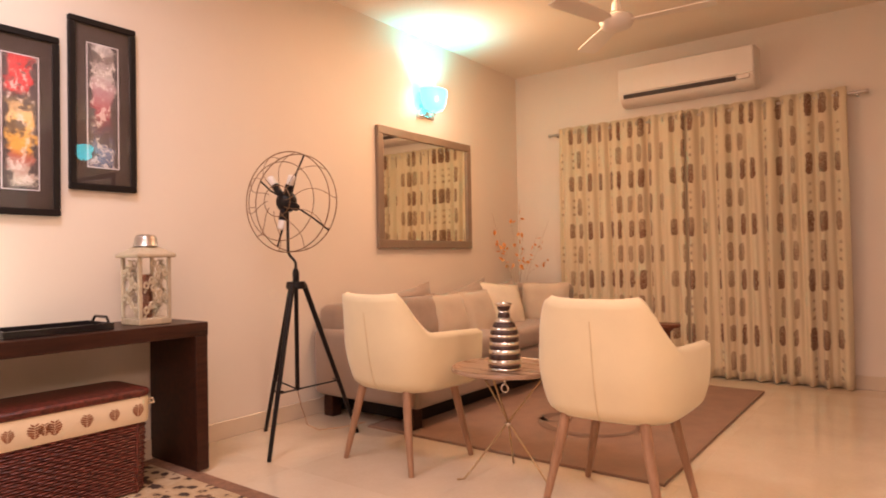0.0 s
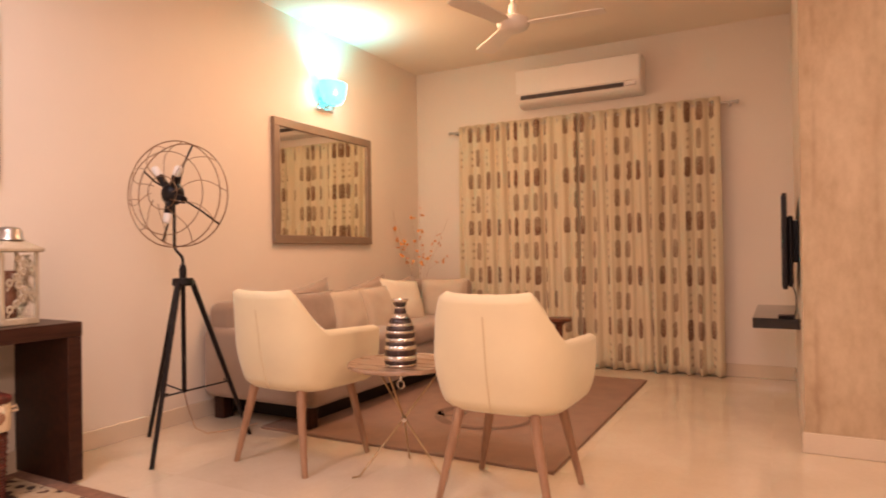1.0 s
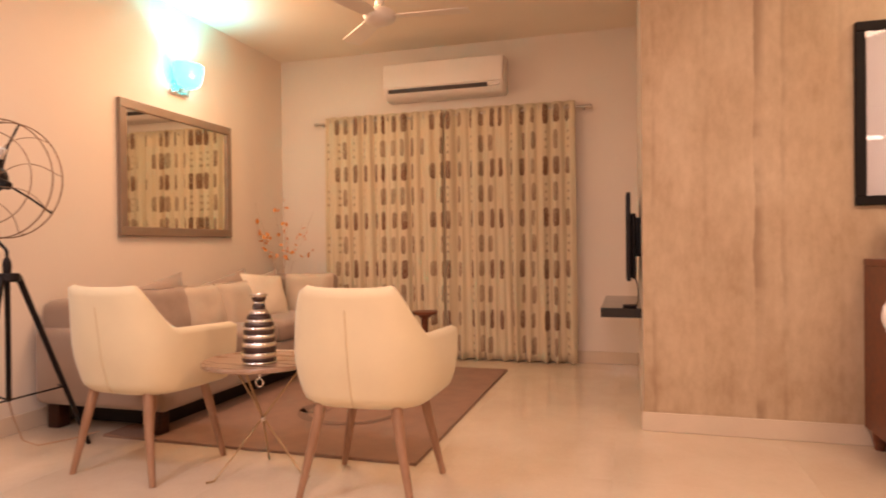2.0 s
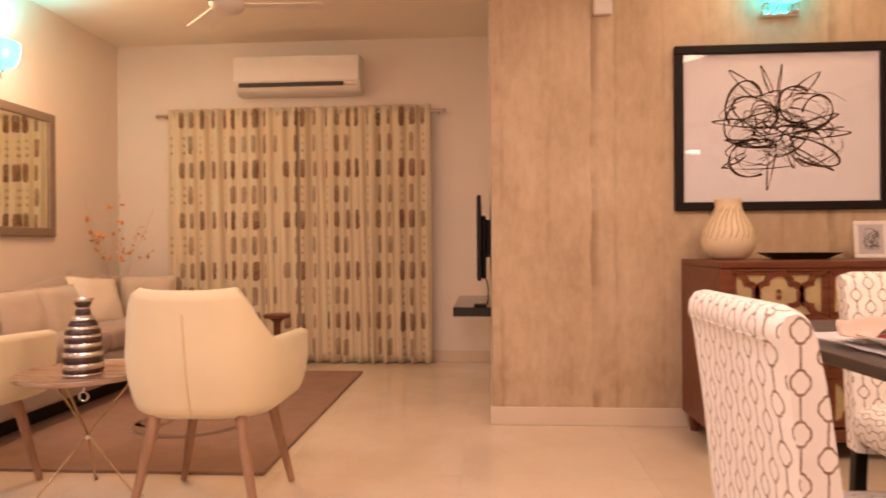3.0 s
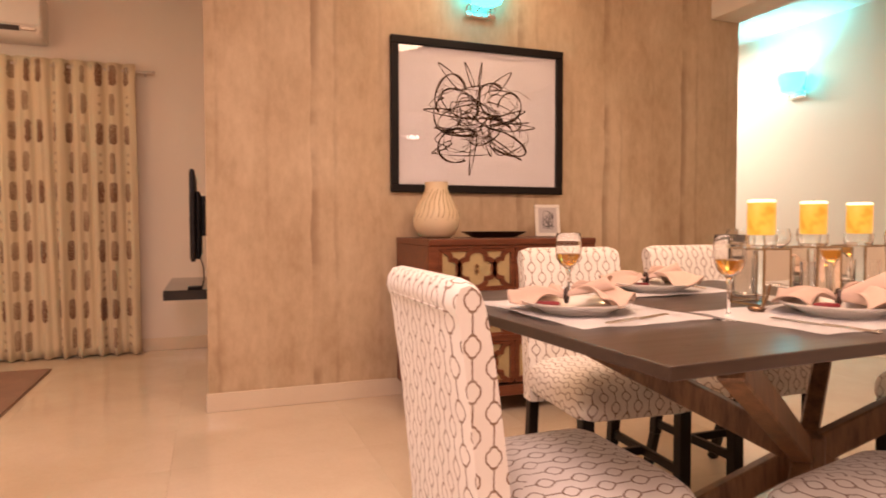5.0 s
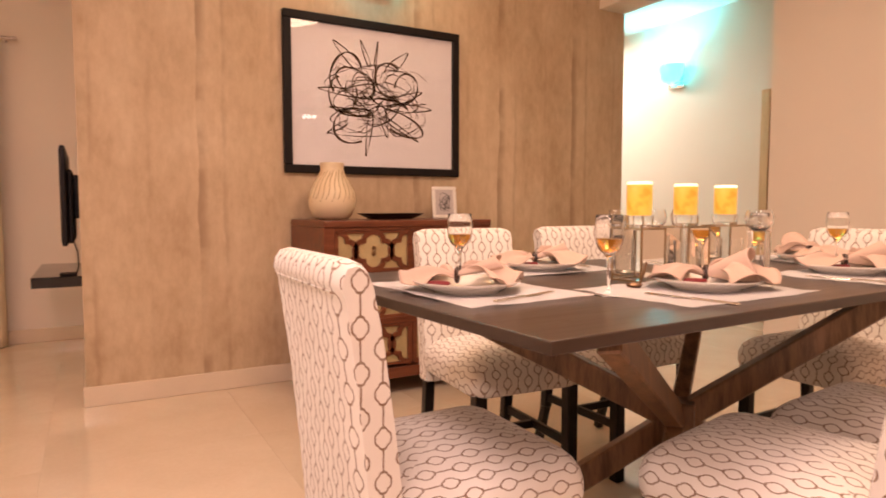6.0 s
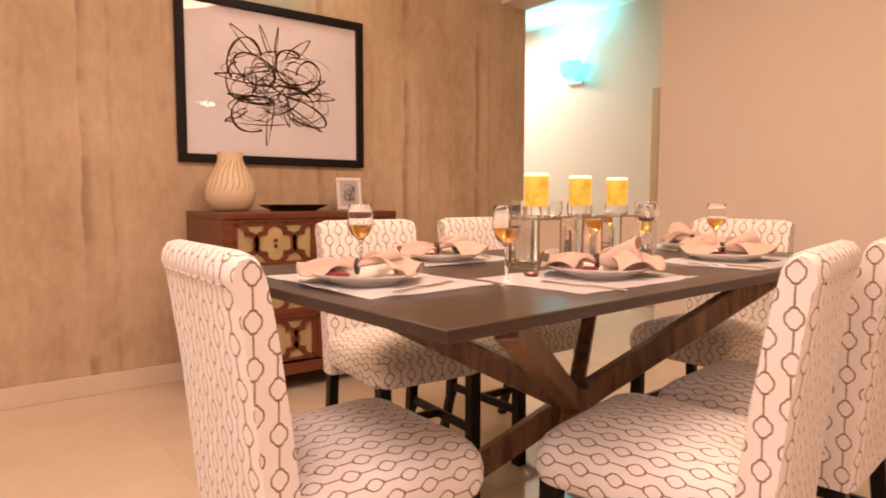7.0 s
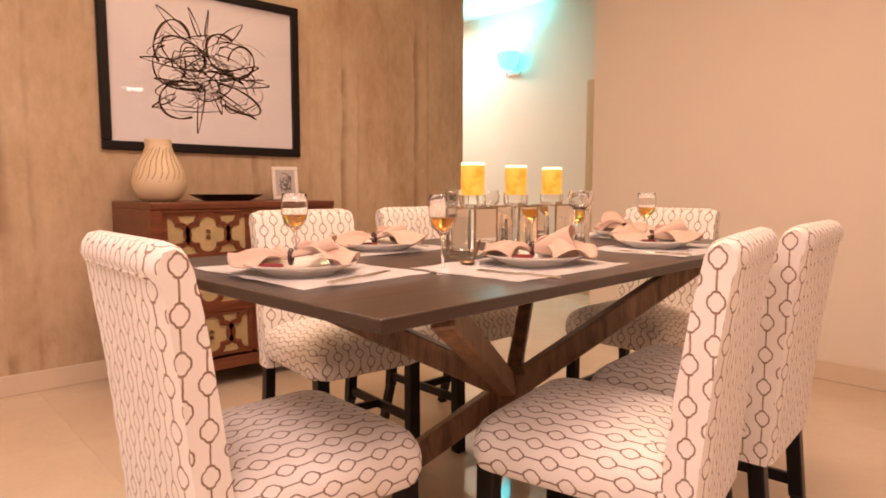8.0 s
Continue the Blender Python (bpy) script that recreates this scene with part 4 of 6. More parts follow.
def lounge_chair(m, label):
    t = thing("lounge_chair", m, label, "armchair", "lounge chairs")
    n, rows = 72, 18

    def outline(s):
        """Plan from the left arm's front round the back to the right arm's front, s 0 to 1."""
        a = math.pi * s
        c, q = math.cos(a), math.sin(a)
        e = 2 / 3.0
        x = -0.298 * math.copysign(abs(c) ** e, c)
        y = 0.02 - 0.265 * abs(q) ** e
        if s < 0.08 or s > 0.92:
            y += (0.08 - min(s, 1 - s)) / 0.08 * 0.22
        return x, y

    def top(s):
        k = abs(s - 0.5)
        if k < 0.20:
            return 0.828 - 0.010 * (1 - (k / 0.20) ** 2)
        if k < 0.40:
            f = (k - 0.20) / 0.20
            return 0.828 - 0.190 * (f * f * (3 - 2 * f) * 0.5 + f * 0.5)
        return 0.638 - 0.010 * (k - 0.40) / 0.10

    def skin(s, w, inset):
        x, y = outline(s)
        zt = top(s) - inset * 0.25
        z = 0.368 + inset * 0.3 + (zt - 0.368 - inset * 0.3) * w
        h = (z - 0.368) / 0.47
        k = 0.80 + 0.20 * min(1, math.sqrt(max(0.0, min(1, h / 0.42) * (2 - min(1, h / 0.42)))))
        back = max(0.0, min(1.0, (0.10 - y) / 0.26))
        x *= k * (1 - 0.12 * back * max(0.0, (z - 0.58) / 0.27))
        y = 0.02 + (y - 0.02) * (k * 0.96 + 0.04) - 0.055 * back * max(0.0, (z - 0.45) / 0.40)
        d = Vector((x, y - 0.06, 0))
        if d.length > 1e-6:
            f = 1 - inset / max(d.length, 0.08)
            x, y = d.x * f, 0.06 + d.y * f
        return Vector((x, y, z))

    bm = bmesh.new()
    outer = [[bm.verts.new(skin(i / n, j / rows, 0.0)) for j in range(rows + 1)] for i in range(n + 1)]
    rim = [bm.verts.new((skin(i / n, 1.0, 0.0) + skin(i / n, 1.0, 0.055)) / 2 + Vector((0, 0, 0.022))) for i in range(n + 1)]
    inner = [[bm.verts.new(skin(i / n, j / rows, 0.055)) for j in range(rows + 1)] for i in range(n + 1)]
    for i in range(n):
        for j in range(rows):
            bm.faces.new((outer[i][j], outer[i + 1][j], outer[i + 1][j + 1], outer[i][j + 1]))
            bm.faces.new((inner[i][j + 1], inner[i + 1][j + 1], inner[i + 1][j], inner[i][j]))
        bm.faces.new((outer[i][rows], outer[i + 1][rows], rim[i + 1], rim[i]))
        bm.faces.new((rim[i], rim[i + 1], inner[i + 1][rows], inner[i][rows]))
    for i in (0, n):
        for j in range(rows):
            bm.faces.new((outer[i][j], outer[i][j + 1], inner[i][j + 1], inner[i][j]))
        bm.faces.new((outer[i][rows], rim[i], inner[i][rows]))
    bm.faces.new([outer[i][0] for i in range(n + 1)])
    part("shell", bm, M_CREAM, t, smooth=70)
    bm = bmesh.new()
    box(bm, -0.205, 0.205, -0.17, 0.21, 0.385, 0.475, 0.04, 4)
    part("seat_cushion", bm, M_CREAM, t, smooth=True)
    bm = bmesh.new()
    tube(bm, [skin(0.5, w / 20, -0.001) for w in range(0, 18)], 0.003, 6)
    part("seam", bm, M_SEAM, t, "piped centre seam", True)
    for sx in (-1, 1):
        for y0, y1 in ((-0.155, -0.215), (0.165, 0.215)):
            bm = bmesh.new()
            tube(bm, [(sx * 0.150, y0, 0.405), (sx * 0.185, (y0 + y1) / 2, 0.22), (sx * 0.232, y1, 0.0)], 0.02, 14, radii=[0.022, 0.019, 0.013])
            part("leg", bm, M_LEGWOOD, t, smooth=True)
    return t


first = lounge_chair(pose(-1.768, 2.482, 0.0, 0, 0, -5), "cream upholstered tub armchair, wooden legs, beside the tripod lamp")
second = copy_thing(first, pose(-0.660, 2.486, 0.006, 0, 0, 1))
tagged(second, "cream upholstered tub armchair, wooden legs, at the rug edge")

# ---- side table and vase ----
side = thing("side_table", pose(-1.195, 2.505, 0), "round wooden side table on folding thin metal legs", "side table")
part("tabletop", lathe([(0, 0.483), (0.235, 0.483), (0.25, 0.488), (0.25, 0.500), (0.247, 0.505), (0.235, 0.500), (0, 0.500)], 48), M_SIDEWOOD, side, smooth=35)
CROSS = Vector((0.01, -0.01, 0.245))
for foot, head in (((-0.145, -0.145), (0.16, 0.10)), ((0.19, 0.012), (-0.17, 0.02)), ((-0.075, 0.17), (0.03, -0.17))):
    bm = bmesh.new()
    tube(bm, [(foot[0] * 1.16, foot[1] * 1.16, 0.005), (foot[0], foot[1], 0.006), tuple(CROSS + Vector((foot[0] * 0.03, foot[1] * 0.03, 0))), (head[0], head[1], 0.484)], 0.0046, 8)
    part("leg", bm, M_BRASS, side, smooth=True)
part("joint", lathe([(0, -0.012), (0.013, -0.008), (0.015, 0), (0.013, 0.008), (0, 0.012)], 16, m=Matrix.Translation(CROSS)), M_CHROME, side, smooth=True)
bm = tube(bmesh.new(), circle(0.018, 20, (0.0, -0.02, 0.405), "y"), 0.004, 8, True)
part("pull_ring", bm, M_CHROME, side, smooth=True)
part("pull_stem", tube(bmesh.new(), [(0.0, -0.02, 0.424), (0.0, -0.02, 0.484)], 0.005, 8), M_CHROME, side, smooth=True)

vase = thing("striped_vase", pose(-1.165, 2.44, 0.5005), "silver bottle vase with dark brown horizontal stripes on the side table", "vase")
PROFILE = [(0.0, 0.066), (0.02, 0.070), (0.075, 0.068), (0.115, 0.062), (0.155, 0.063), (0.19, 0.052), (0.212, 0.040), (0.235, 0.025), (0.262, 0.022), (0.285, 0.031), (0.295, 0.035)]


def radius_at(z):
    for (z0, r0), (z1, r1) in zip(PROFILE, PROFILE[1:]):
        if z0 <= z <= z1:
            return r0 + (r1 - r0) * (z - z0) / (z1 - z0)
    return PROFILE[-1][1]


bands = [0.0, 0.010, 0.028, 0.048, 0.074, 0.092, 0.110, 0.125, 0.146, 0.158, 0.178, 0.190, 0.212, 0.230, 0.254, 0.262, 0.282, 0.295]
for k, (z0, z1) in enumerate(zip(bands, bands[1:])):
    dark = k % 2 == 1
    g = 0.0 if dark else 0.0015
    zs = [z0 + (z1 - z0) * s / 4 for s in range(5)]
    prof = [(radius_at(z) + g + 0.003 * math.sin(math.pi * s / 4), z) for s, z in enumerate(zs)]
    if k == 0:
        prof = [(0, 0.0)] + prof
    prof += [(radius_at(z1) - 0.006, z1), (radius_at(z0) - 0.006, z0)] if k else [(radius_at(z1) - 0.006, z1)]
    part("stripe" if dark else "band", lathe(prof, 40), M_STRIPE if dark else M_CHROME, vase, "dark brown stripe" if dark else "", smooth=40)

# small dark table at the far end of the rug
stool = thing("end_table", pose(-1.25, 4.98, 0.0), "small chestnut wooden end table near the curtain", "end table")
part("top", lathe([(0, 0.435), (0.10, 0.435), (0.105, 0.44), (0.105, 0.458), (0.10, 0.462), (0, 0.462)], 32), M_CHESTNUT, stool, smooth=35)
part("pedestal", lathe([(0, 0.014), (0.09, 0.014), (0.088, 0.028), (0.03, 0.05), (0.022, 0.2), (0.03, 0.40), (0.07, 0.435), (0, 0.435)], 24), M_CHESTNUT, stool, smooth=35)

# ---- dried branches in the corner ----
twigs = thing("branch_vase", pose(-2.67, 5.17, 0), "tall vase of thin twigs with dried orange leaves in the corner", "vase")
part("vase", lathe([(0, 0.0), (0.07, 0.0), (0.085, 0.15), (0.075, 0.35), (0.045, 0.50), (0.05, 0.55), (0.042, 0.55), (0.036, 0.50), (0, 0.48)], 28), M_CERAMIC, twigs, smooth=True)
rng = random.Random(5)
leaves = []
for k in range(13):
    a = rng.uniform(0, 2 * math.pi)
    reach = rng.uniform(0.10, 0.30)
    tip = Vector((max(-0.15, 0.04 + reach * 1.15 * math.cos(a)), -0.10 + reach * 0.5 * math.sin(a), rng.uniform(0.95, 1.52)))
    mid = Vector((tip.x * 0.35, tip.y * 0.35, 0.85))
    pts = [Vector((0, 0, 0.5)).lerp(mid, s / 4) for s in range(4)] + [mid.lerp(tip, s / 5) + Vector((rng.uniform(-0.01, 0.01), rng.uniform(-0.01, 0.01), 0)) for s in range(6)]
    part("twig", tube(bmesh.new(), pts, 0.0009, 5), M_TWIG, twigs, smooth=True)
    for s in range(4):
        leaves.append(mid.lerp(tip, rng.uniform(0.25, 1.0)) + Vector((rng.uniform(-0.03, 0.03), rng.uniform(-0.02, 0.02), 0)))
for p in leaves:
    bm = bmesh.new()
    L, W = rng.uniform(0.036, 0.058), rng.uniform(0.022, 0.034)
    pts = [(-L / 2, 0, 0), (-L / 6, W / 2, 0.003), (L / 5, W / 2.4, 0.004), (L / 2, 0, -0.003), (L / 5, -W / 2.4, 0.004), (-L / 6, -W / 2, 0.003)]
    vs = [bm.verts.new(q) for q in pts]
    c = bm.verts.new((0, 0, -0.001))
    for k in range(6):
        bm.faces.new((vs[k], vs[(k + 1) % 6], c))
    bmesh.ops.transform(bm, matrix=Matrix.Translation(p) @ pose(0, 0, 0, rng.uniform(0, 360), rng.uniform(0, 360), rng.uniform(0, 360)), verts=bm.verts)
    part("leaf", bm, M_LEAF, twigs)

# ---- tripod lamp ----
lampstand = thing("tripod_lamp", pose(-2.42, 2.32, 0), "unlit floor lamp like a wire fan on black tripod", "floor lamp")
for fx, fy in ((0.132, -0.298), (-0.356, 0.056), (0.117, 0.337)):
    d = Vector((fx, fy, 0)).normalized()
    bm = bmesh.new()
    tube(bm, [(fx, fy, 0.0), tuple(d * 0.045 + Vector((0, 0, 0.87)))], 0.012, 10, radii=[0.011, 0.015])
    part("leg", bm, M_BLACK, lampstand, smooth=True)
    bm = bmesh.new()
    tube(bm, [(0, 0, 0.295), (fx * 0.66, fy * 0.66, 0.315)], 0.0045, 6)
    part("brace", bm, M_BLACK, lampstand, smooth=True)
    bm = bmesh.new()
    tube(bm, [(fx * 0.62 - d.y * 0.02, fy * 0.62 + d.x * 0.02, 0.325), (fx * 0.62 + d.y * 0.035, fy * 0.62 - d.x * 0.035, 0.325)], 0.0050, 6)
    part("wing_bolt", bm, M_BLACK, lampstand, smooth=True)
part("hub_plate", lathe([(0, 0.845), (0.05, 0.845), (0.055, 0.855), (0.05, 0.885), (0, 0.885)], 16), M_BLACK, lampstand, smooth=35)
part("centre_column", lathe([(0, 0.285), (0.012, 0.29), (0.012, 0.85), (0.017, 0.87), (0.019, 0.93), (0.012, 0.955), (0, 0.96)], 14), M_BLACK, lampstand, smooth=35)
HEAD = Vector((-0.046, -0.018, 1.325))
FACE = pose(0, 0, 0, 0, 0, 14)
bm = bmesh.new()
tube(bm, [(0, 0, 0.95), (0, 0, 0.985), (-0.01, 0, 1.0), (-0.05, 0, 1.03), (-0.062, 0, 1.05), (-0.062, 0, 1.10), (-0.062, 0, 1.325)], 0.008, 10)
part("neck", bm, M_BLACK, lampstand, smooth=True)
bm = bmesh.new()
wire = 0.0024


def on_cage(points):
    return [tuple(HEAD + FACE @ Vector(p)) for p in points]


tube(bm, on_cage(circle(0.278, 56)), 0.0032, 6, True)
tube(bm, on_cage(circle(0.274, 56, (0, 0.075, 0))), 0.0032, 6, True)
tube(bm, on_cage(circle(0.215, 40, (0, -0.055, 0))), wire, 6, True)
tube(bm, on_cage(circle(0.085, 28, (0, -0.085, 0))), wire, 6, True)
for k in range(10):
    a = 2 * math.pi * k / 10
    a2 = a + 0.34
    pts = []
    for s in range(11):
        f = s / 10
        r = 0.06 + (0.278 - 0.06) * f
        g = a + (a2 - a) * math.sin(f * math.pi * 0.9) * 0.9
        pts.append((r * math.cos(g), -0.09 + 0.09 * f ** 2.2, r * math.sin(g)))
    pts += [(0.278 * math.cos(a + 0.06), 0.03, 0.278 * math.sin(a + 0.06)), (0.274 * math.cos(a + 0.05), 0.075, 0.274 * math.sin(a + 0.05))]
    tube(bm, on_cage(pts), wire * 0.85, 5)
part("cage", bm, M_BRONZE, lampstand, "bronze wire cage", True)
bm = bmesh.new()
for a in (150, 76, -36, 243):
    c, s = math.cos(radians(a)), math.sin(radians(a))
    tube(bm, on_cage([(0.04 * c, 0.03, 0.04 * s), (0.16 * c - 0.008 * s, 0.045, 0.16 * s + 0.008 * c), (0.273 * c, 0.075, 0.273 * s)]), 0.0055, 6)
part("spokes", bm, M_BLACK, lampstand, smooth=True)
bm = lathe([(0, -0.045), (0.035, -0.04), (0.058, -0.015), (0.058, 0.02), (0.035, 0.05), (0, 0.055)], 20, m=Matrix.Translation(HEAD) @ FACE @ pose(0, 0, 0, 90, 0, 0))
part("motor_head", bm, M_BLACK, lampstand, smooth=True)
for a in (-28, 30, 112, 180):
    turn = Matrix.Translation(HEAD) @ FACE @ pose(0, -0.02, 0, 12, a, 0)
    socket = part("socket", lathe([(0, 0.045), (0.019, 0.045), (0.021, 0.10), (0.019, 0.108), (0, 0.108)], 16, m=turn), M_BLACK, lampstand, smooth=35)
    if a in (-28, 30, 180):
        part("bulb_holder", lathe([(0.018, 0.106), (0.020, 0.11), (0.020, 0.15), (0.014, 0.158), (0, 0.158)], 16, m=turn), M_BULB, socket, "white lamp holder", True)
part("cord", tube(bmesh.new(), [(0, 0, 0.29), (0.005, 0.02, 0.2), (0.01, 0.06, 0.09), (0.03, 0.12, 0.05), (0.10, 0.24, 0.05), (0.16, 0.36, 0.06)], 0.003, 6), M_TWIG, lampstand, smooth=True)

# ---- console table side ----
console = thing("console_table", pose(-2.62, 0.95, 0), "dark brown wooden console table with solid slab ends against the wall", "console table")
part("top", boxed(-0.222, 0.20, -0.83, 0.83, 0.650, 0.715, 0.004, 2), M_DARKWOOD, console)
for y0, y1 in ((0.765, 0.83), (-0.83, -0.765)):
    part("side_panel", boxed(-0.22, 0.198, y0, y1 - 0.002, 0.012, 0.650, 0.003, 1), M_DARKWOOD, console)

entry = thing("entry_rug", pose(-2.15, 0.86, 0), "tan entry rug with dark leaf pattern and brown border", "rug")
part("woven_surface", boxed(-0.58, 0.72, -0.80, 0.80, 0.001, 0.009, 0.002, 1), M_ENTRYRUG, entry)
bm = bmesh.new()
frame_ring(bm, 1.44, 1.74, 0.075, 0.0105, 0.002)
bmesh.ops.transform(bm, matrix=pose(0.07, 0, 0, -90, 0, 0), verts=bm.verts)
part("border", bm, M_ENTRYEDGE, entry, "brown flecked border")

basket = thing("wicker_basket", pose(-2.56, 1.12, 0.0105), "red-brown wicker hamper with a lid and leaf-printed cream lining", "basket")
bm = bmesh.new()
W2, D2, RC = 0.355, 0.155, 0.05


# the long side runs along y
TURN90 = pose(0, 0, 0, 0, 0, 90)


def stacked(levels, cap=True):
    bm = bmesh.new()
    rings = [[bm.verts.new(TURN90 @ Vector(p)) for p in round_rect(w, d, RC, z)] for w, d, z in levels]
    for a, b in zip(rings, rings[1:]):
        for k in range(len(a)):
            n = (k + 1) % len(a)
            bm.faces.new((a[k], a[n], b[n], b[k]))
    if cap:
        bm.faces.new(rings[0][::-1])
        bm.faces.new(rings[-1])
    return bm


part("core", stacked([(W2 - 0.022, D2 - 0.012, 0.0), (W2 - 0.012, D2 - 0.008, 0.40)]), M_WICKER, basket)
bm = bmesh.new()
for row in range(26):
    z = 0.010 + row * 0.0118
    grow = 0.010 * row / 26
    base = round_rect(W2 - 0.012 + grow, D2 - 0.004 + grow * 0.4, RC, z, 3)
    dense = []
    for a, b in zip(base, base[1:] + base[:1]):
        a, b = Vector(a), Vector(b)
        steps = max(1, int((b - a).length / 0.014))
        dense += [a.lerp(b, s / steps) for s in range(steps)]
    centre = Vector((0, 0, z))
    path = []
    for k, p in enumerate(dense):
        out = (p - centre).normalized()
        path.append(TURN90 @ (p + out * 0.0042 * math.sin(math.pi * (k // 1) * 0.5 + math.pi * row)))
    tube(bm, path, 0.0056, 4, True)
part("weave", bm, M_WICKER, basket, smooth=True)
bm = bmesh.new()
for p in round_rect(W2 + 0.002, D2 + 0.002, RC, 0, 1)[::1]:
    tube(bm, [TURN90 @ Vector((p[0] * 0.965, p[1] * 0.95, 0.0)), TURN90 @ Vector((p[0], p[1], 0.41))], 0.008, 6)
part("stakes", bm, M_WICKER, basket, smooth=True)
band = part("lining", stacked([(W2 + 0.008, D2 + 0.008, 0.300), (W2 + 0.011, D2 + 0.011, 0.315), (W2 + 0.010, D2 + 0.010, 0.405), (W2 + 0.004, D2 + 0.004, 0.412)]), M_LINING, basket, "cream fabric lining band with brown leaf print", 40)
for y, s in ((-0.30, 1.0), (-0.19, 0.9), (-0.10, 1.1), (-0.065, 0.9), (-0.03, 1.1), (0.09, 1.0), (0.20, 0.9), (0.30, 1.0)):
    bm = bmesh.new()
    L = 0.058 * s
    for e in (1, -1):
        for q in range(6):
            z0 = 0.357 - L * 0.5 + q * L * 0.145
            w = L * 0.44 * math.sin(math.pi * (q + 1.3) / 7.6)
            at = D2 + 0.0125
            bm.faces.new([bm.verts.new(p) for p in ((at, y + e * 0.0012, z0), (at, y + e * w, z0 + L * 0.12), (at, y + e * w * 0.94, z0 + L * 0.215), (at, y + e * 0.0012, z0 + L * 0.105))])
    part("leaf_print", bm, M_LEAFPRINT, band)
part("lid", stacked([(W2 + 0.010, D2 + 0.010, 0.412), (W2 + 0.014, D2 + 0.014, 0.418), (W2 + 0.014, D2 + 0.014, 0.434), (W2 + 0.006, D2 + 0.006, 0.442), (W2 - 0.03, D2 - 0.03, 0.446)]), M_WICKER, basket, "red-brown woven lid", 35)
part("toggle", tube(bmesh.new(), [(0.12, W2 + 0.012, 0.38), (0.13, W2 + 0.03, 0.39), (0.13, W2 + 0.035, 0.37), (0.12, W2 + 0.014, 0.366)], 0.005, 6), M_LINING, basket, smooth=True)

lantern = thing("lantern", pose(-2.60, 1.572, 0.7155, 0, 0, 2) @ Matrix.Diagonal((0.9, 0.9, 1.13, 1)), "distressed white glass lantern with metal cap on the console", "lantern")
part("base", boxed(-0.088, 0.088, -0.088, 0.088, 0.0, 0.025, 0.004, 2), M_WHITEWOOD, lantern)
for x in (-1, 1):
    for y in (-1, 1):
        part("post", boxed(x * 0.079 - 0.009, x * 0.079 + 0.009, y * 0.079 - 0.009, y * 0.079 + 0.009, 0.025, 0.275, 0.002, 1), M_WHITEWOOD, lantern)
for a in range(4):
    pane = part("pane", boxed(-0.069, 0.069, -0.079, -0.077, 0.027, 0.273, m=pose(0, 0, 0, 0, 0, 90 * a)), M_GLASS, lantern)
    pane.visible_shadow = False
    bm = bmesh.new()
    for k in range(4):
        sx = (-1) ** (k + a)
        tube(bm, [(sx * 0.06, -0.084, 0.03 + 0.05 * k), (sx * 0.03, -0.086, 0.07 + 0.05 * k), (-sx * 0.01, -0.084, 0.10 + 0.05 * k), (sx * 0.02, -0.085, min(0.265, 0.15 + 0.05 * k))], 0.0042, 6)
        for q in range(3):
            tube(bm, circle(0.012, 8, (sx * (0.05 - 0.03 * q), -0.087, 0.06 + 0.05 * k + 0.02 * q), "y"), 0.006, 5, True)
    bmesh.ops.transform(bm, matrix=pose(0, 0, 0, 0, 0, 90 * a), verts=bm.verts)
    part("scrollwork", bm, M_WHITEWOOD, lantern, smooth=True)
bm = bmesh.new()
rows = []
for h, z in ((0.100, 0.275), (0.106, 0.279), (0.106, 0.288), (0.098, 0.293), (0.050, 0.318)):
    rows.append([bm.verts.new((x * h, y * h, z)) for x, y in ((-1, -1), (1, -1), (1, 1), (-1, 1))])
for p, q in zip(rows, rows[1:]):
    for k in range(4):
        bm.faces.new((p[k], p[(k + 1) % 4], q[(k + 1) % 4], q[k]))
bm.faces.new(rows[0][::-1])
bm.faces.new(rows[-1])
part("roof", bm, M_WHITEWOOD, lantern)
part("cap", lathe([(0.050, 0.0), (0.066, 0.003), (0.058, 0.010), (0.055, 0.036), (0.046, 0.049), (0.02, 0.054), (0, 0.055)], 28, m=pose(0, 0, 0.3185)), M_STEEL, lantern, "round metal cap", True)
part("knob", tube(bmesh.new(), [(-0.088, -0.06, 0.17), (-0.115, -0.06, 0.17)], 0.005, 8), M_STEEL, lantern, smooth=True)
part("pillar_candle", lathe([(0, 0.026), (0.029, 0.026), (0.030, 0.20), (0.026, 0.205), (0, 0.200)], 24), M_CHESTNUT, lantern, "brown pillar candle", True)


def tray(m, w, d, h, label, handles):
    t = thing("tray", m, label, "tray")
    part("bottom", boxed(-w / 2 + 0.01, w / 2 - 0.01, -d / 2 + 0.01, d / 2 - 0.01, 0.0, 0.010, 0.002, 1), M_BLACKGLOSS, t)
    bm = bmesh.new()
    box(bm, -w / 2, w / 2, -d / 2, -d / 2 + 0.01, 0.0, h, 0.002, 1)
    box(bm, -w / 2, w / 2, d / 2 - 0.01, d / 2, 0.0, h, 0.002, 1)
    box(bm, -w / 2, -w / 2 + 0.01, -d / 2 + 0.01, d / 2 - 0.01, 0.0, h, 0.002, 1)
    box(bm, w / 2 - 0.01, w / 2, -d / 2 + 0.01, d / 2 - 0.01, 0.0, h, 0.002, 1)
    part("rim", bm, M_BLACKGLOSS, t)
    for s in (-1, 1) if handles else ():
        part("handle", tube(bmesh.new(), [(s * (w / 2 - 0.004), -d * 0.32, h - 0.004), (s * (w / 2 - 0.002), -d * 0.22, h + 0.022), (s * (w / 2 - 0.002), d * 0.22, h + 0.022), (s * (w / 2 - 0.004), d * 0.32, h - 0.004)], 0.006, 8), M_BLACKGLOSS, t, smooth=True)
    return t


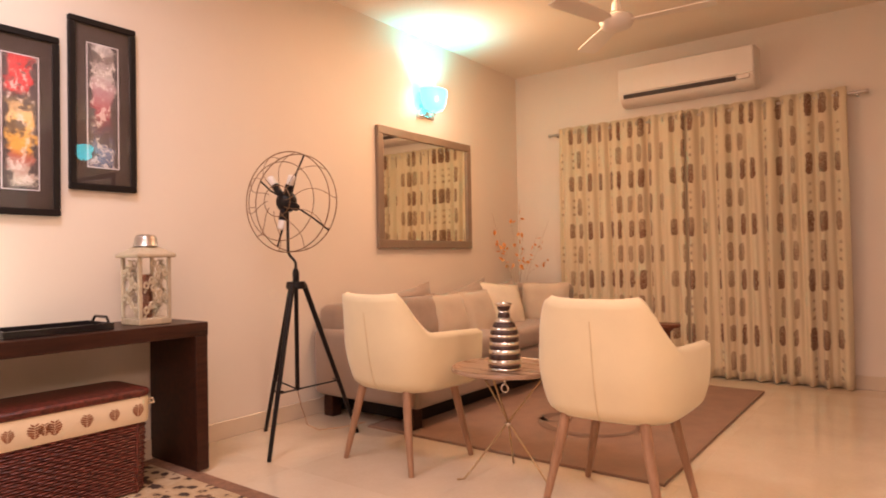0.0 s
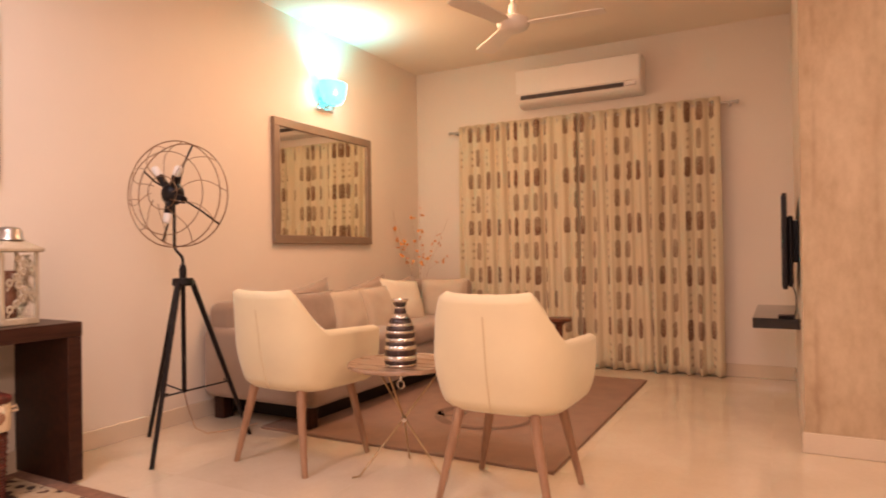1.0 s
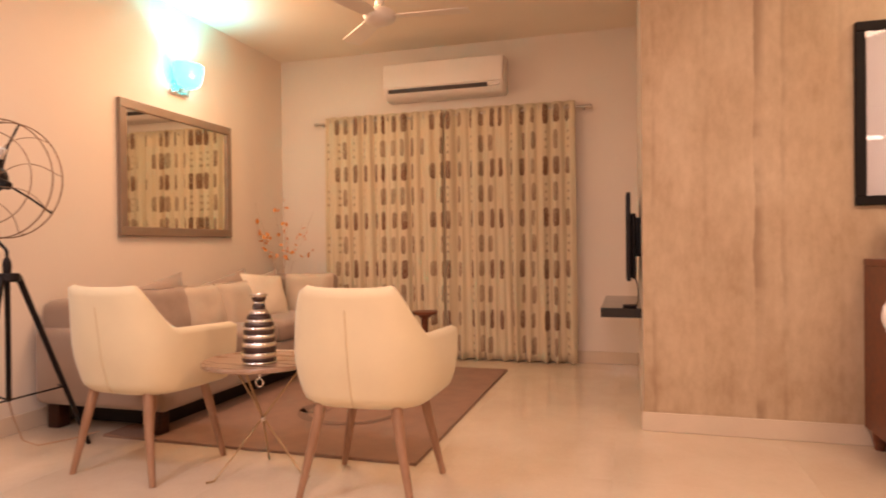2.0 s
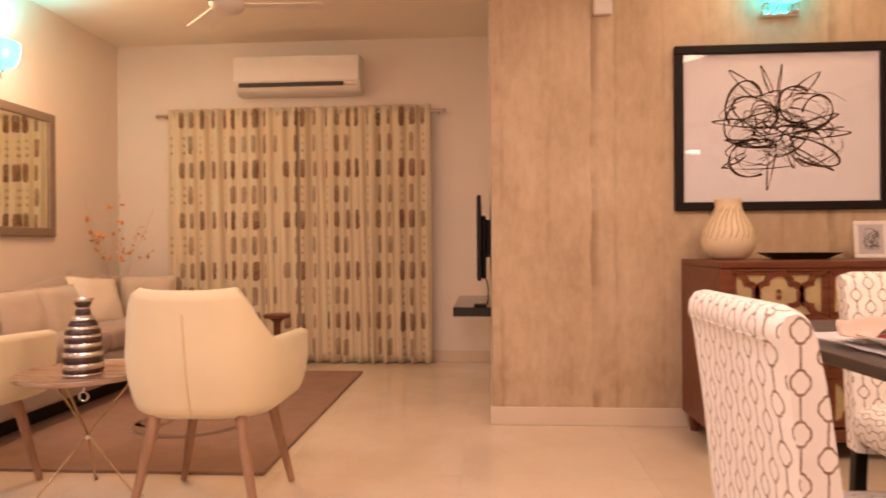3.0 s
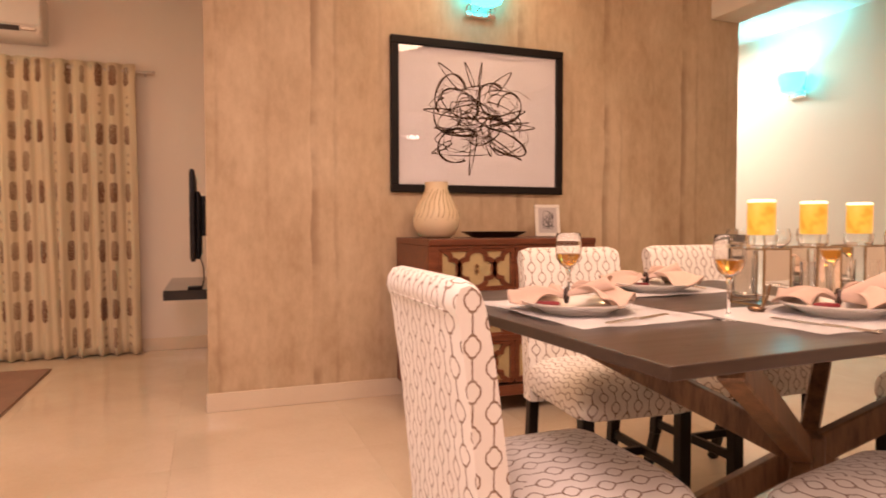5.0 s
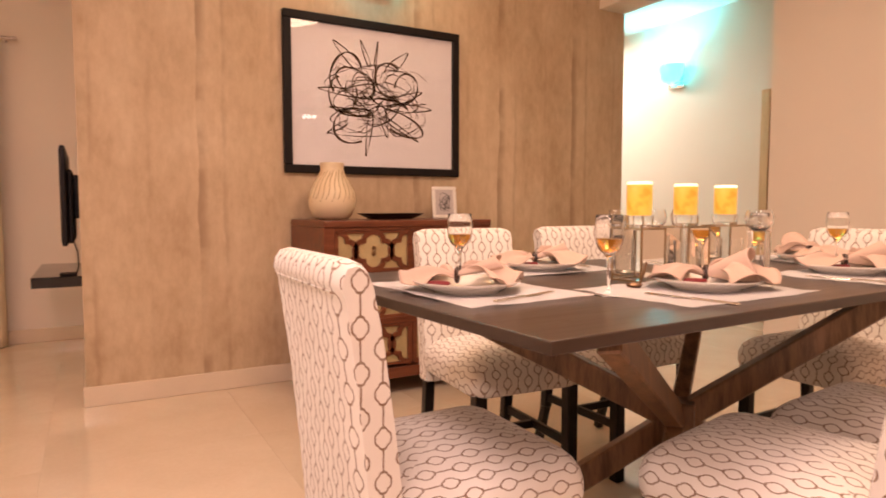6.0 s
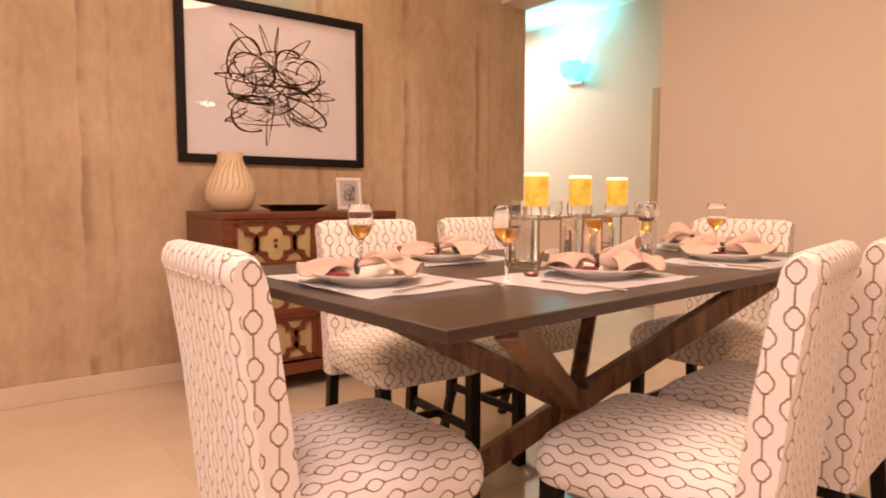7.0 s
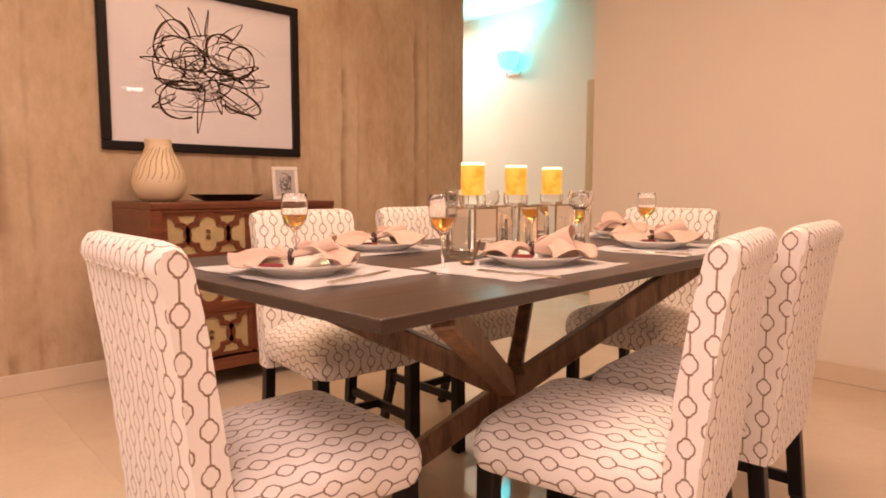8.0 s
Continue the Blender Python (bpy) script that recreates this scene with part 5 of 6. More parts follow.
tray(pose(-2.60, 1.155, 0.7155, 0, 0, 90), 0.42, 0.24, 0.030, "black lacquered serving tray with raised handles on the console", True)

# table lamp standing beyond the view on the console
tl = thing("table_lamp", pose(-2.62, 0.50, 0.7155), "small lit table lamp at the console's end", "table lamp")
part("base", lathe([(0, 0), (0.06, 0), (0.06, 0.015), (0.02, 0.03), (0.015, 0.15), (0, 0.15)], 24), M_BRASS, tl, smooth=35)
part("shade", lathe([(0.10, 0.14), (0.07, 0.30), (0.067, 0.30), (0.097, 0.14)], 32), M_LINEN, tl, smooth=35)

# ---- dining: sideboard ----
SX0, SX1, SY0, SY1 = 1.443, 2.40, 3.02, 3.585
board = thing("sideboard", pose((SX0 + SX1) / 2, SY1, 0), "chestnut wooden sideboard with mirrored drawers under carved lattice", "sideboard")
HW, DP = (SX1 - SX0) / 2, SY1 - SY0
part("top", boxed(-HW, HW, -DP, 0.0, 0.878, 0.910, 0.004, 2), M_CHESTNUT, board)
for s in (-1, 1):
    part("side_panel", boxed(min(s * HW, s * (HW - 0.055)), max(s * HW, s * (HW - 0.055)), -DP + 0.006, -0.002, 0.095, 0.878, 0.003, 1), M_CHESTNUT, board)
part("back_panel", boxed(-HW + 0.055, HW - 0.055, -0.02, -0.004, 0.10, 0.875), M_CHESTNUT, board)
part("plinth_or_shade", boxed(-HW + 0.055, HW - 0.055, -DP + 0.012, -0.03, 0.095, 0.150, 0.003, 1), M_CHESTNUT, board)
for x in (-HW + 0.05, HW - 0.05):
    for y in (-DP + 0.05, -0.05):
        part("foot", lathe([(0, 0), (0.022, 0), (0.030, 0.04), (0.034, 0.096), (0, 0.096)], 16, m=pose(x, y, 0)), M_CHESTNUT, board, smooth=35)


def quatrefoil(r, n=48):
    """A four-lobed outline with small points between the lobes."""
    out = []
    for k in range(n):
        a = 2 * math.pi * k / n
        out.append((r * (0.74 + 0.30 * abs(math.cos(2 * a)) ** 0.6) * math.cos(a), r * (0.74 + 0.30 * abs(math.cos(2 * a)) ** 0.6) * math.sin(a)))
    return out


def flat_ring(bm, pts, w, y0, y1):
    """A flat band along a closed outline in x and z."""
    n = len(pts)
    loops = []
    for side in (-1, 1):
        for y in (y0, y1):
            row = []
            for k, (x, z) in enumerate(pts):
                a, b = pts[k - 1], pts[(k + 1) % n]
                d = Vector((b[0] - a[0], b[1] - a[1])).normalized()
                row.append(bm.verts.new((x - d.y * w * side, y, z + d.x * w * side)))
            loops.append(row)
    order = [loops[0], loops[1], loops[3], loops[2]]
    for p, q in zip(order, order[1:] + order[:1]):
        for k in range(n):
            bm.faces.new((p[k], p[(k + 1) % n], q[(k + 1) % n], q[k]))


ROWS3 = ((0.655, 0.862), (0.415, 0.622), (0.165, 0.382))
for z0, z1 in ROWS3:
    part("rail", boxed(-HW + 0.055, HW - 0.055, -DP + 0.010, -0.05, z1, z1 + 0.016 if z1 > 0.8 else z1 + 0.033, 0.002, 1), M_CHESTNUT, board)
    for s in (-1, 1):
        xa, xb = (-HW + 0.058, -0.008) if s < 0 else (0.008, HW - 0.058)
        drawer = part("drawer", boxed(xa, xb, -DP + 0.030, -0.06, z0, z1 - 0.002), M_CHESTNUT, board)
        part("mirror_panel", boxed(xa + 0.012, xb - 0.012, -DP + 0.026, -DP + 0.0298, z0 + 0.010, z1 - 0.012), M_ANTIQUE, drawer, "aged golden mirror panel")
        bm = bmesh.new()
        cx, cz, wd, ht = (xa + xb) / 2, (z0 + z1) / 2, xb - xa, z1 - z0
        box(bm, xa, xb, -DP + 0.014, -DP + 0.029, z0, z0 + 0.014, 0.002, 1)
        box(bm, xa, xb, -DP + 0.014, -DP + 0.029, z1 - 0.016, z1 - 0.002, 0.002, 1)
        box(bm, xa, xa + 0.014, -DP + 0.014, -DP + 0.029, z0 + 0.014, z1 - 0.016, 0.002, 1)
        box(bm, xb - 0.014, xb, -DP + 0.014, -DP + 0.029, z0 + 0.014, z1 - 0.016, 0.002, 1)
        r = ht * 0.44
        for off in (-wd * 0.5 + 0.012, 0.0, wd * 0.5 - 0.012):
            pts = [(cx + off + x * 1.08, cz + z) for x, z in quatrefoil(r)]
            if abs(off) > 0.05:
                pts = [(min(max(x, xa + 0.006), xb - 0.006), z) for x, z in pts]
                keep = []
                for p in pts:
                    if not keep or (Vector(p) - Vector(keep[-1])).length > 1e-4:
                        keep.append(p)
                pts = keep
            flat_ring(bm, pts, 0.0125, -DP + 0.013, -DP + 0.0275)
        part("lattice", bm, M_CHESTNUT, drawer, "carved wooden quatrefoil lattice")
        for dz in (-0.014, 0.014):
            part("knob", lathe([(0, 0), (0.006, 0.0), (0.006, 0.008), (0.011, 0.012), (0.008, 0.02), (0, 0.021)], 14, m=pose(cx, -DP + 0.026, cz + dz, 90, 0, 0)), M_BRONZE, drawer, "small dark knob", True)

# things on the sideboard
lace = thing("carved_vase", pose(1.595, 3.33, 0.9105), "cream ceramic vase with slanting carved slots on the sideboard", "vase")
VP = [(0.0, 0.0), (0.070, 0.0), (0.098, 0.018), (0.122, 0.065), (0.127, 0.105), (0.118, 0.150), (0.096, 0.195), (0.070, 0.238), (0.060, 0.265), (0.064, 0.300)]
part("body", lathe(VP + [(0.058, 0.300), (0.054, 0.265), (0.062, 0.238), (0.088, 0.195), (0.0, 0.19)], 56), M_CERAMIC, lace, smooth=60)
# Slots are thin bars; the shade of the carving is in their colour.
for k in range(26):
    a0 = 2 * math.pi * k / 26
    pts = []
    for s in range(9):
        z = 0.095 + 0.155 * s / 8 + (0.01 if k % 2 else 0)
        for (r0, za), (r1, zb) in zip(VP[1:], VP[2:]):
            if za <= z <= zb:
                r = r0 + (r1 - r0) * (z - za) / (zb - za)
        a = a0 + 0.34 * s / 8 + 0.06 * math.sin(s * 0.9)
        pts.append(((r - 0.001) * math.cos(a), (r - 0.001) * math.sin(a), z))
    part("slot", tube(bmesh.new(), pts, 0.0026, 5), M_SLOT, lace, "slanting slot with its shade in the colour", True)

dish = thing("serving_dish", pose(1.935, 3.33, 0.9105, 0, 0, 2), "low black lacquered dish with flaring sides on the sideboard", "dish")
bm = bmesh.new()
rings = [[bm.verts.new(p) for p in round_rect(w, d, 0.02, z, 4)] for w, d, z in ((0.115, 0.045, 0.0), (0.125, 0.052, 0.004), (0.172, 0.082, 0.030), (0.176, 0.085, 0.033), (0.170, 0.080, 0.033), (0.120, 0.048, 0.009))]
for a, b in zip(rings, rings[1:]):
    for k in range(len(a)):
        n = (k + 1) % len(a)
        bm.faces.new((a[k], a[n], b[n], b[k]))
bm.faces.new(rings[0][::-1])
bm.faces.new(rings[-1])
part("body", bm, M_BLACKGLOSS, dish, smooth=40)

photo = thing("photo_frame", pose(2.31, 3.38, 0.9110, -10, 0, -14), "small white picture frame with a grey sketch on the sideboard", "picture frame")
bm = bmesh.new()
frame_ring(bm, 0.150, 0.190, 0.022, 0.009)
bmesh.ops.transform(bm, matrix=pose(0, 0, 0.095), verts=bm.verts)
part("frame", bm, M_PORCELAIN, photo)
part("sheet", boxed(-0.054, 0.054, -0.006, -0.002, 0.020, 0.170), M_PAPER, photo)
bm = bmesh.new()
rng = random.Random(4)
for k in range(5):
    knots = [(rng.uniform(-0.038, 0.038), 0.095 + rng.uniform(-0.06, 0.06)) for _ in range(6)]
    stroke(bm, smooth_line(knots, 6), 0.0022)
bmesh.ops.transform(bm, matrix=pose(0, 0.0025, 0), verts=bm.verts)
part("sketch", bm, M_PENCIL, photo, "grey scribble")
part("stand", boxed(-0.02, 0.02, 0.0, 0.006, 0.02, 0.14, m=pose(0, 0.0, 0, -18, 0, 0)), M_PORCELAIN, photo)

# ---- dining table ----
TM = pose(1.818, 1.266, 0, 0, 0, 3.0)
TOPZ = 0.799
table = thing("dining_table", TM, "grey-brown wooden dining table on a crossed trestle base", "dining table")
part("tabletop", boxed(-0.85, 0.85, -0.465, 0.465, TOPZ - 0.021, TOPZ, 0.0025, 2), M_TABLE, table)
HUB = Vector((0.03, 0.0, 0.40))
for sx in (-1, 1):
    for sy in (-1, 1):
        bm = beam(bmesh.new(), HUB + Vector((-0.03 * sx, -0.016 * sy, -0.018)), (sx * 0.57, sy * 0.305, TOPZ - 0.050), 0.066, 0.046, (-sy, sx, 0))
        part("arm", bm, M_BASEWOOD, table)
        bm = beam(bmesh.new(), HUB + Vector((-0.02 * sx, -0.012 * sy, 0.018)), (sx * 0.52, sy * 0.30, 0.030), 0.064, 0.046, (-sy, sx, 0))
        part("leg", bm, M_BASEWOOD, table)
part("hub", boxed(-0.045, 0.045, -0.045, 0.045, 0.345, 0.455, 0.006, 2, pose(0.03, 0, 0, 0, 0, 32)), M_BASEWOOD, table)
for sx in (-1, 1):
    part("cleat", boxed(sx * 0.57 - 0.05, sx * 0.57 + 0.05, -0.36, 0.36, TOPZ - 0.040, TOPZ - 0.0215, 0.003, 1), M_DARKWOOD, table, "dark batten under the top")


# ---- dining chairs ----


def dining_chair(m, label):
    t = thing("dining_chair", m, label, "dining chair", "dining chairs")
    # seat: a rounded, crowned cushion
    bm = bmesh.new()
    W, L, YM, Z0 = 0.205, 0.215, 0.014, 0.395
    levels = [(0.020, 0.0, 0), (0.006, 0.008, 0), (0.0, 0.028, 0), (0.0, 0.056, 0), (0.005, 0.076, 0), (0.015, 0.093, 0), (0.032, 0.108, 0), (0.058, 0.120, 0), (0.095, 0.130, 0), (0.14, 0.137, 0), (0.18, 0.139, 0)]
    rings = []
    for inset, z, _ in levels:
        ring = []
        for x, y, zz in round_rect(W - inset, L - inset, max(0.008, 0.058 - inset * 0.4), Z0 + z, 6):
            ring.append(bm.verts.new((x * (1 + 0.10 * y), y + YM, zz)))
        rings.append(ring)
    for a, b in zip(rings, rings[1:]):
        for k in range(len(a)):
            i = (k + 1) % len(a)
            bm.faces.new((a[k], a[i], b[i], b[k]))
    bm.faces.new(rings[0][::-1])
    bm.faces.new(rings[-1])

    def wrapped(f, layer):
        """The cloth runs from back to front and is pulled down over the sides."""
        n = f.normal
        for l in f.loops:
            c = l.vert.co
            drop = max(0.0, Z0 + 0.139 - c.z)
            if abs(n.x) > abs(n.y):
                l[layer].uv = (c.x + math.copysign(drop, n.x), c.y)
            else:
                l[layer].uv = (c.x, c.y + math.copysign(drop, n.y))

    part("seat", bm, M_FABRIC, t, smooth=80, uv=wrapped)

    # back: tall slab, leaning, rolled over at the top
    bm = bmesh.new()
    prof = [(-0.150, 0.36), (-0.158, 0.48), (-0.172, 0.62), (-0.190, 0.76), (-0.206, 0.850), (-0.218, 0.874), (-0.240, 0.884), (-0.260, 0.880), (-0.272, 0.864), (-0.275, 0.846), (-0.267, 0.832), (-0.264, 0.80), (-0.248, 0.66), (-0.236, 0.50), (-0.228, 0.36)]
    prof = [(y - 0.023 * (z - 0.36), 0.36 + (z - 0.36) * 1.026) for y, z in prof]
    cols = 12
    sections = []
    for c in range(cols + 1):
        u = c / cols * 2 - 1
        sec = []
        for k, (y, z) in enumerate(prof):
            edge = max(0.0, (abs(u) - 0.80) / 0.20)
            mid = (prof[0][0] + prof[-1][0]) / 2 - 0.10 * (z - 0.36)
            w = 0.192 + 0.006 * (z - 0.36)
            zz = z - 0.010 * edge ** 2 * (1 if z > 0.83 else 0)
            sec.append(bm.verts.new((u * w, y + (mid - y) * 0.24 * edge ** 2, zz)))
        sections.append(sec)
    for a, b in zip(sections, sections[1:]):
        for k in range(len(prof) - 1):
            bm.faces.new((a[k], b[k], b[k + 1], a[k + 1]))
        bm.faces.new((a[-1], b[-1], b[0], a[0]))
    bm.faces.new(sections[0])
    bm.faces.new(sections[-1][::-1])
    part("backrest", bm, M_FABRIC, t, smooth=48, uv=box_uv)
    bm = bmesh.new()
    tube(bm, [(-0.160, -0.2785, 0.846), (0.0, -0.2795, 0.846), (0.160, -0.2785, 0.846)], 0.0030, 6)
    part("seam", bm, M_FABRIC, t, smooth=True, uv=box_uv)
    for s in (-1, 1):
        bm = beam(bmesh.new(), (s * 0.170, 0.188, 0.41), (s * 0.168, 0.192, 0.0), 0.040, 0.040, (0, 1, 0), 0.003)
        part("front_leg", bm, M_BLACKWOOD, t, "black wooden leg")
        bm = bmesh.new()
        for a, b, w in (((s * 0.168, -0.190, 0.41), (s * 0.167, -0.215, 0.16), 0.036), ((s * 0.167, -0.213, 0.17), (s * 0.166, -0.262, 0.0), 0.032)):
            beam(bm, a, b, w, w, (0, 1, 0), 0.003)
        part("rear_leg", bm, M_BLACKWOOD, t, "black wooden leg")
        bm = beam(bmesh.new(), (s * 0.168, 0.18, 0.20), (s * 0.168, -0.20, 0.20), 0.018, 0.030, (0, 0, 1), 0.002)
        part("side_stretcher", bm, M_BLACKWOOD, t, "black wooden stretcher")
    part("cross_stretcher", beam(bmesh.new(), (-0.16, -0.02, 0.20), (0.16, -0.02, 0.20), 0.018, 0.028, (0, 0, 1), 0.002), M_BLACKWOOD, t, "black wooden stretcher")
    return t


chair = dining_chair(pose(1.065, 1.195, 0, 0, 0, -90), "cream chain-patterned dining chair at the near table end")
for m, label in (
    (pose(1.67, 1.885, 0, 0, 0, 176), "cream chain-patterned dining chair with black legs near the sideboard"),
    (pose(2.25, 1.915, 0, 0, 0, 180), "cream chain-patterned dining chair with black legs near the concrete wall"),
    (pose(2.72, 1.37, 0, 0, 0, 92), "cream chain-patterned dining chair at the far end of the table"),
    (pose(1.63, 0.81, 0, 0, 0, 12), "cream chain-patterned dining chair turned slightly from the table"),
    (pose(2.10, 0.835, 0, 0, 0, 6), "cream chain-patterned dining chair facing the table's long side"),
):
    tagged(copy_thing(chair, m), label)


# ---- table setting ----


def on_table(x, y, turn=0.0, dz=0.0):
    return pose(x, y, TOPZ + dz, 0, 0, turn)


def placemat(m):
    t = thing("placemat", m, "white linen placemat with a fringed edge on the table", "placemat", "place settings")
    bm = bmesh.new()
    nx, ny = 22, 16
    grid = []
    for i in range(nx + 1):
        row = []
        for j in range(ny + 1):
            u, v = i / nx * 2 - 1, j / ny * 2 - 1
            z = 0.0016 + 0.0030 * (1 + noise.noise(Vector((u * 2.2, v * 2.2, 3.0)))) * (0.4 + max(abs(u), abs(v)))
            row.append(bm.verts.new((0.205 * u + 0.006 * noise.noise(Vector((v * 4, u, 1))), 0.148 * v + 0.006 * noise.noise(Vector((u * 4, v, 7))), z)))
        grid.append(row)
    for i in range(nx):
        for j in range(ny):
            bm.faces.new((grid[i][j], grid[i + 1][j], grid[i + 1][j + 1], grid[i][j + 1]))
    bmesh.ops.solidify(bm, geom=bm.faces[:], thickness=0.0012)
    part("cloth", bm, M_LINEN, t, smooth=True)
    return t


def plate(m):
    t = thing("dinner_plate", m, "cream porcelain dinner plate with a raised rim", "plate", "place settings")
    part("body", lathe([(0, 0.0), (0.070, 0.0), (0.072, 0.004), (0.104, 0.017), (0.111, 0.021), (0.112, 0.0235), (0.109, 0.024), (0.082, 0.013), (0.070, 0.007), (0, 0.006)], 56), M_PORCELAIN, t, smooth=60)
    return t


def napkin(m, seed, standing=False):
    t = thing("napkin", m, "rose-beige cloth napkin gathered through a dark ring on the plate", "napkin", "place settings")
    rnd = random.Random(seed)
    ph, turn = rnd.uniform(0, 6), rnd.uniform(-0.4, 0.4)
    # two ruffled fans of cloth spreading from the ring and sagging over the rim
    for k, (base, reach, spread) in enumerate(((178, 0.118, 1.12), (-4, 0.128, 1.05), (30, 0.095, 0.6))):
        a0 = radians(base + rnd.uniform(-14, 14))
        waves = rnd.uniform(5.2, 6.8)
        bm = bmesh.new()
        grid = []
        for i in range(15):
            f = i / 14
            row = []
            for j in range(37):
                g = j / 18 - 1
                ruffle = math.sin(waves * g + ph + 1.7 * k + 0.9 * f)
                a = a0 + g * spread * (0.55 + 0.45 * f) + 0.10 * f * math.cos(waves * g + ph)
                r = 0.006 + reach * f * (1 - 0.20 * abs(g) ** 2.2 + 0.06 * math.sin(5 * g + ph * 2 + k))
                z = 0.016 + 0.016 * math.sin(math.pi * min(1, f * 1.15)) + 0.010 * k * (1 - f) + 0.013 * f ** 0.7 * ruffle + 0.003 * math.sin(11 * g + 4 * f)
                row.append(bm.verts.new((r * math.cos(a), r * math.sin(a), max(0.003 + 0.004 * f, z))))
            grid.append(row)
        for i in range(14):
            for j in range(36):
                bm.faces.new((grid[i][j], grid[i + 1][j], grid[i + 1][j + 1], grid[i][j + 1]))
        fold = part("fold", bm, M_NAPKIN, t, smooth=180)
        sol = fold.modifiers.new("thickness", "SOLIDIFY")
        sol.thickness = 0.002
    # a loop of cloth turned up, open at its end
    bm = bmesh.new()
    rows = []
    size, sweep = (0.036, 4.4) if standing else (0.022, 3.6)
    for i in range(15):
        r = []
        for k in range(25):
            f = i / 14
            a = -0.5 + sweep * k / 24
            rad = 0.007 + size * f ** 0.8 * (1 + 0.10 * math.sin(3 * a + ph)) + 0.010 * f * (k / 24) ** 2
            r.append(bm.verts.new((-0.01 + 0.092 * f + 0.012 * math.sin(2 * a) * f, rad * math.cos(a) - 0.006, 0.020 + 0.016 * f + rad * math.sin(a) * 0.85)))
        rows.append(r)
    for a, b in zip(rows, rows[1:]):
        for k in range(24):
            bm.faces.new((a[k], a[k + 1], b[k + 1], b[k]))
    bmesh.ops.transform(bm, matrix=Matrix.Rotation(turn, 4, "Z"), verts=bm.verts)
    fold = part("upper_fold", bm, M_NAPKIN, t, smooth=180)
    sol = fold.modifiers.new("thickness", "SOLIDIFY")
    sol.thickness = 0.0022
    bm = tube(bmesh.new(), circle(0.013, 24, (-0.005, 0, 0.020), "x"), 0.005, 8, True)
    part("ring", bm, M_STRIPE, t, "dark napkin ring", True)
    bm = lathe([(0, 0), (0.014, 0.0), (0.019, 0.004), (0.016, 0.009), (0, 0.011)], 16, m=pose(-0.035, -0.052, 0.004) @ Matrix.Diagonal((1.3, 0.6, 0.9, 1)))
    part("ribbon", bm, M_NAPKINRED, t, "crimson ribbon knot", True)
    return t


def wine_glass(m):
    t = thing("wine_glass", m, "stemmed wine glass part filled with amber wine", "wine glass", "place settings")
    bowl = [(0.0, 0.082), (0.011, 0.084), (0.021, 0.092), (0.0275, 0.106), (0.0300, 0.122), (0.0292, 0.142), (0.0275, 0.161)]
    inside = [(r - 0.0012, z + 0.0010) for r, z in bowl[::-1]][:-1] + [(0.0, 0.0835)]
    part("bowl", lathe(bowl + inside, 32), M_GLASS, t, smooth=60)
    part("stem", lathe([(0.0, 0.003), (0.0295, 0.0), (0.030, 0.0015), (0.010, 0.005), (0.0038, 0.012), (0.0034, 0.065), (0.006, 0.078), (0.011, 0.0835), (0, 0.0825)], 24), M_GLASS, t, smooth=60)
    part("wine", lathe([(0.0, 0.0845), (0.0095, 0.0862), (0.0190, 0.0935), (0.0252, 0.1065), (0.0268, 0.114), (0.0, 0.114)], 32), M_WINE, t, "amber wine", 40)
    for ob in t.children:
        ob.visible_shadow = False
    return t


def knife(m):
    t = thing("table_knife", m, "polished steel table knife on the placemat", "knife", "place settings")
    bm = bmesh.new()
    box(bm, -0.095, 0.0, -0.0055, 0.0055, 0.0, 0.005, 0.002, 2)
    part("grip", bm, M_CHROME, t)
    part("blade", boxed(0.0, 0.10, -0.007, 0.006, 0.001, 0.0028, 0.001, 1), M_CHROME, t)
    return t


mat_first = placemat(on_table(1.165, 1.225, 93, 0.001))
plate_first = plate(on_table(1.140, 1.215, 0, 0.005))
glass_first = wine_glass(on_table(1.218, 1.372, 0, 0.001))
knife_first = knife(on_table(1.185, 1.075, 20, 0.0055))
for m in (on_table(1.555, 0.985, 3, 0.001), on_table(2.19, 0.985, 3, 0.001), on_table(1.54, 1.53, 3, 0.001), on_table(2.14, 1.56, 3, 0.001), on_table(2.52, 1.31, 93, 0.001)):
    copy_thing(mat_first, m)
for m in (on_table(1.612, 1.000, 0, 0.005), on_table(2.205, 1.035, 0, 0.005), on_table(1.555, 1.497, 0, 0.005), on_table(2.14, 1.53, 0, 0.005), on_table(2.50, 1.31, 0, 0.005)):
    copy_thing(plate_first, m)
for m in (on_table(1.372, 1.045, 0, 0.001), on_table(1.98, 1.135, 0, 0.001), on_table(2.385, 1.16, 0, 0.001)):
    copy_thing(glass_first, m)
for m in (on_table(1.44, 0.90, 96, 0.0055), on_table(2.03, 0.93, 96, 0.0055), on_table(1.72, 1.56, 80, 0.0055)):
    copy_thing(knife_first, m)
for x, y, turn, seed, up in ((1.130, 1.225, -38, 2, False), (1.620, 1.005, -40, 9, True), (2.215, 1.04, -40, 14, True), (1.545, 1.505, -20, 21, False), (2.14, 1.53, 0, 30, False), (2.50, 1.31, 60, 35, True)):
    napkin(on_table(x, y, turn, 0.0175), seed, up)

spoon = thing("serving_spoon", on_table(1.49, 1.09, 0, 0.001), "dark serving spoon lying on the table", "spoon")
part("bowl", lathe([(0, 0.0), (0.012, 0.002), (0.018, 0.010), (0.017, 0.011), (0.010, 0.004), (0, 0.003)], 20), M_BRONZE, spoon, smooth=True)
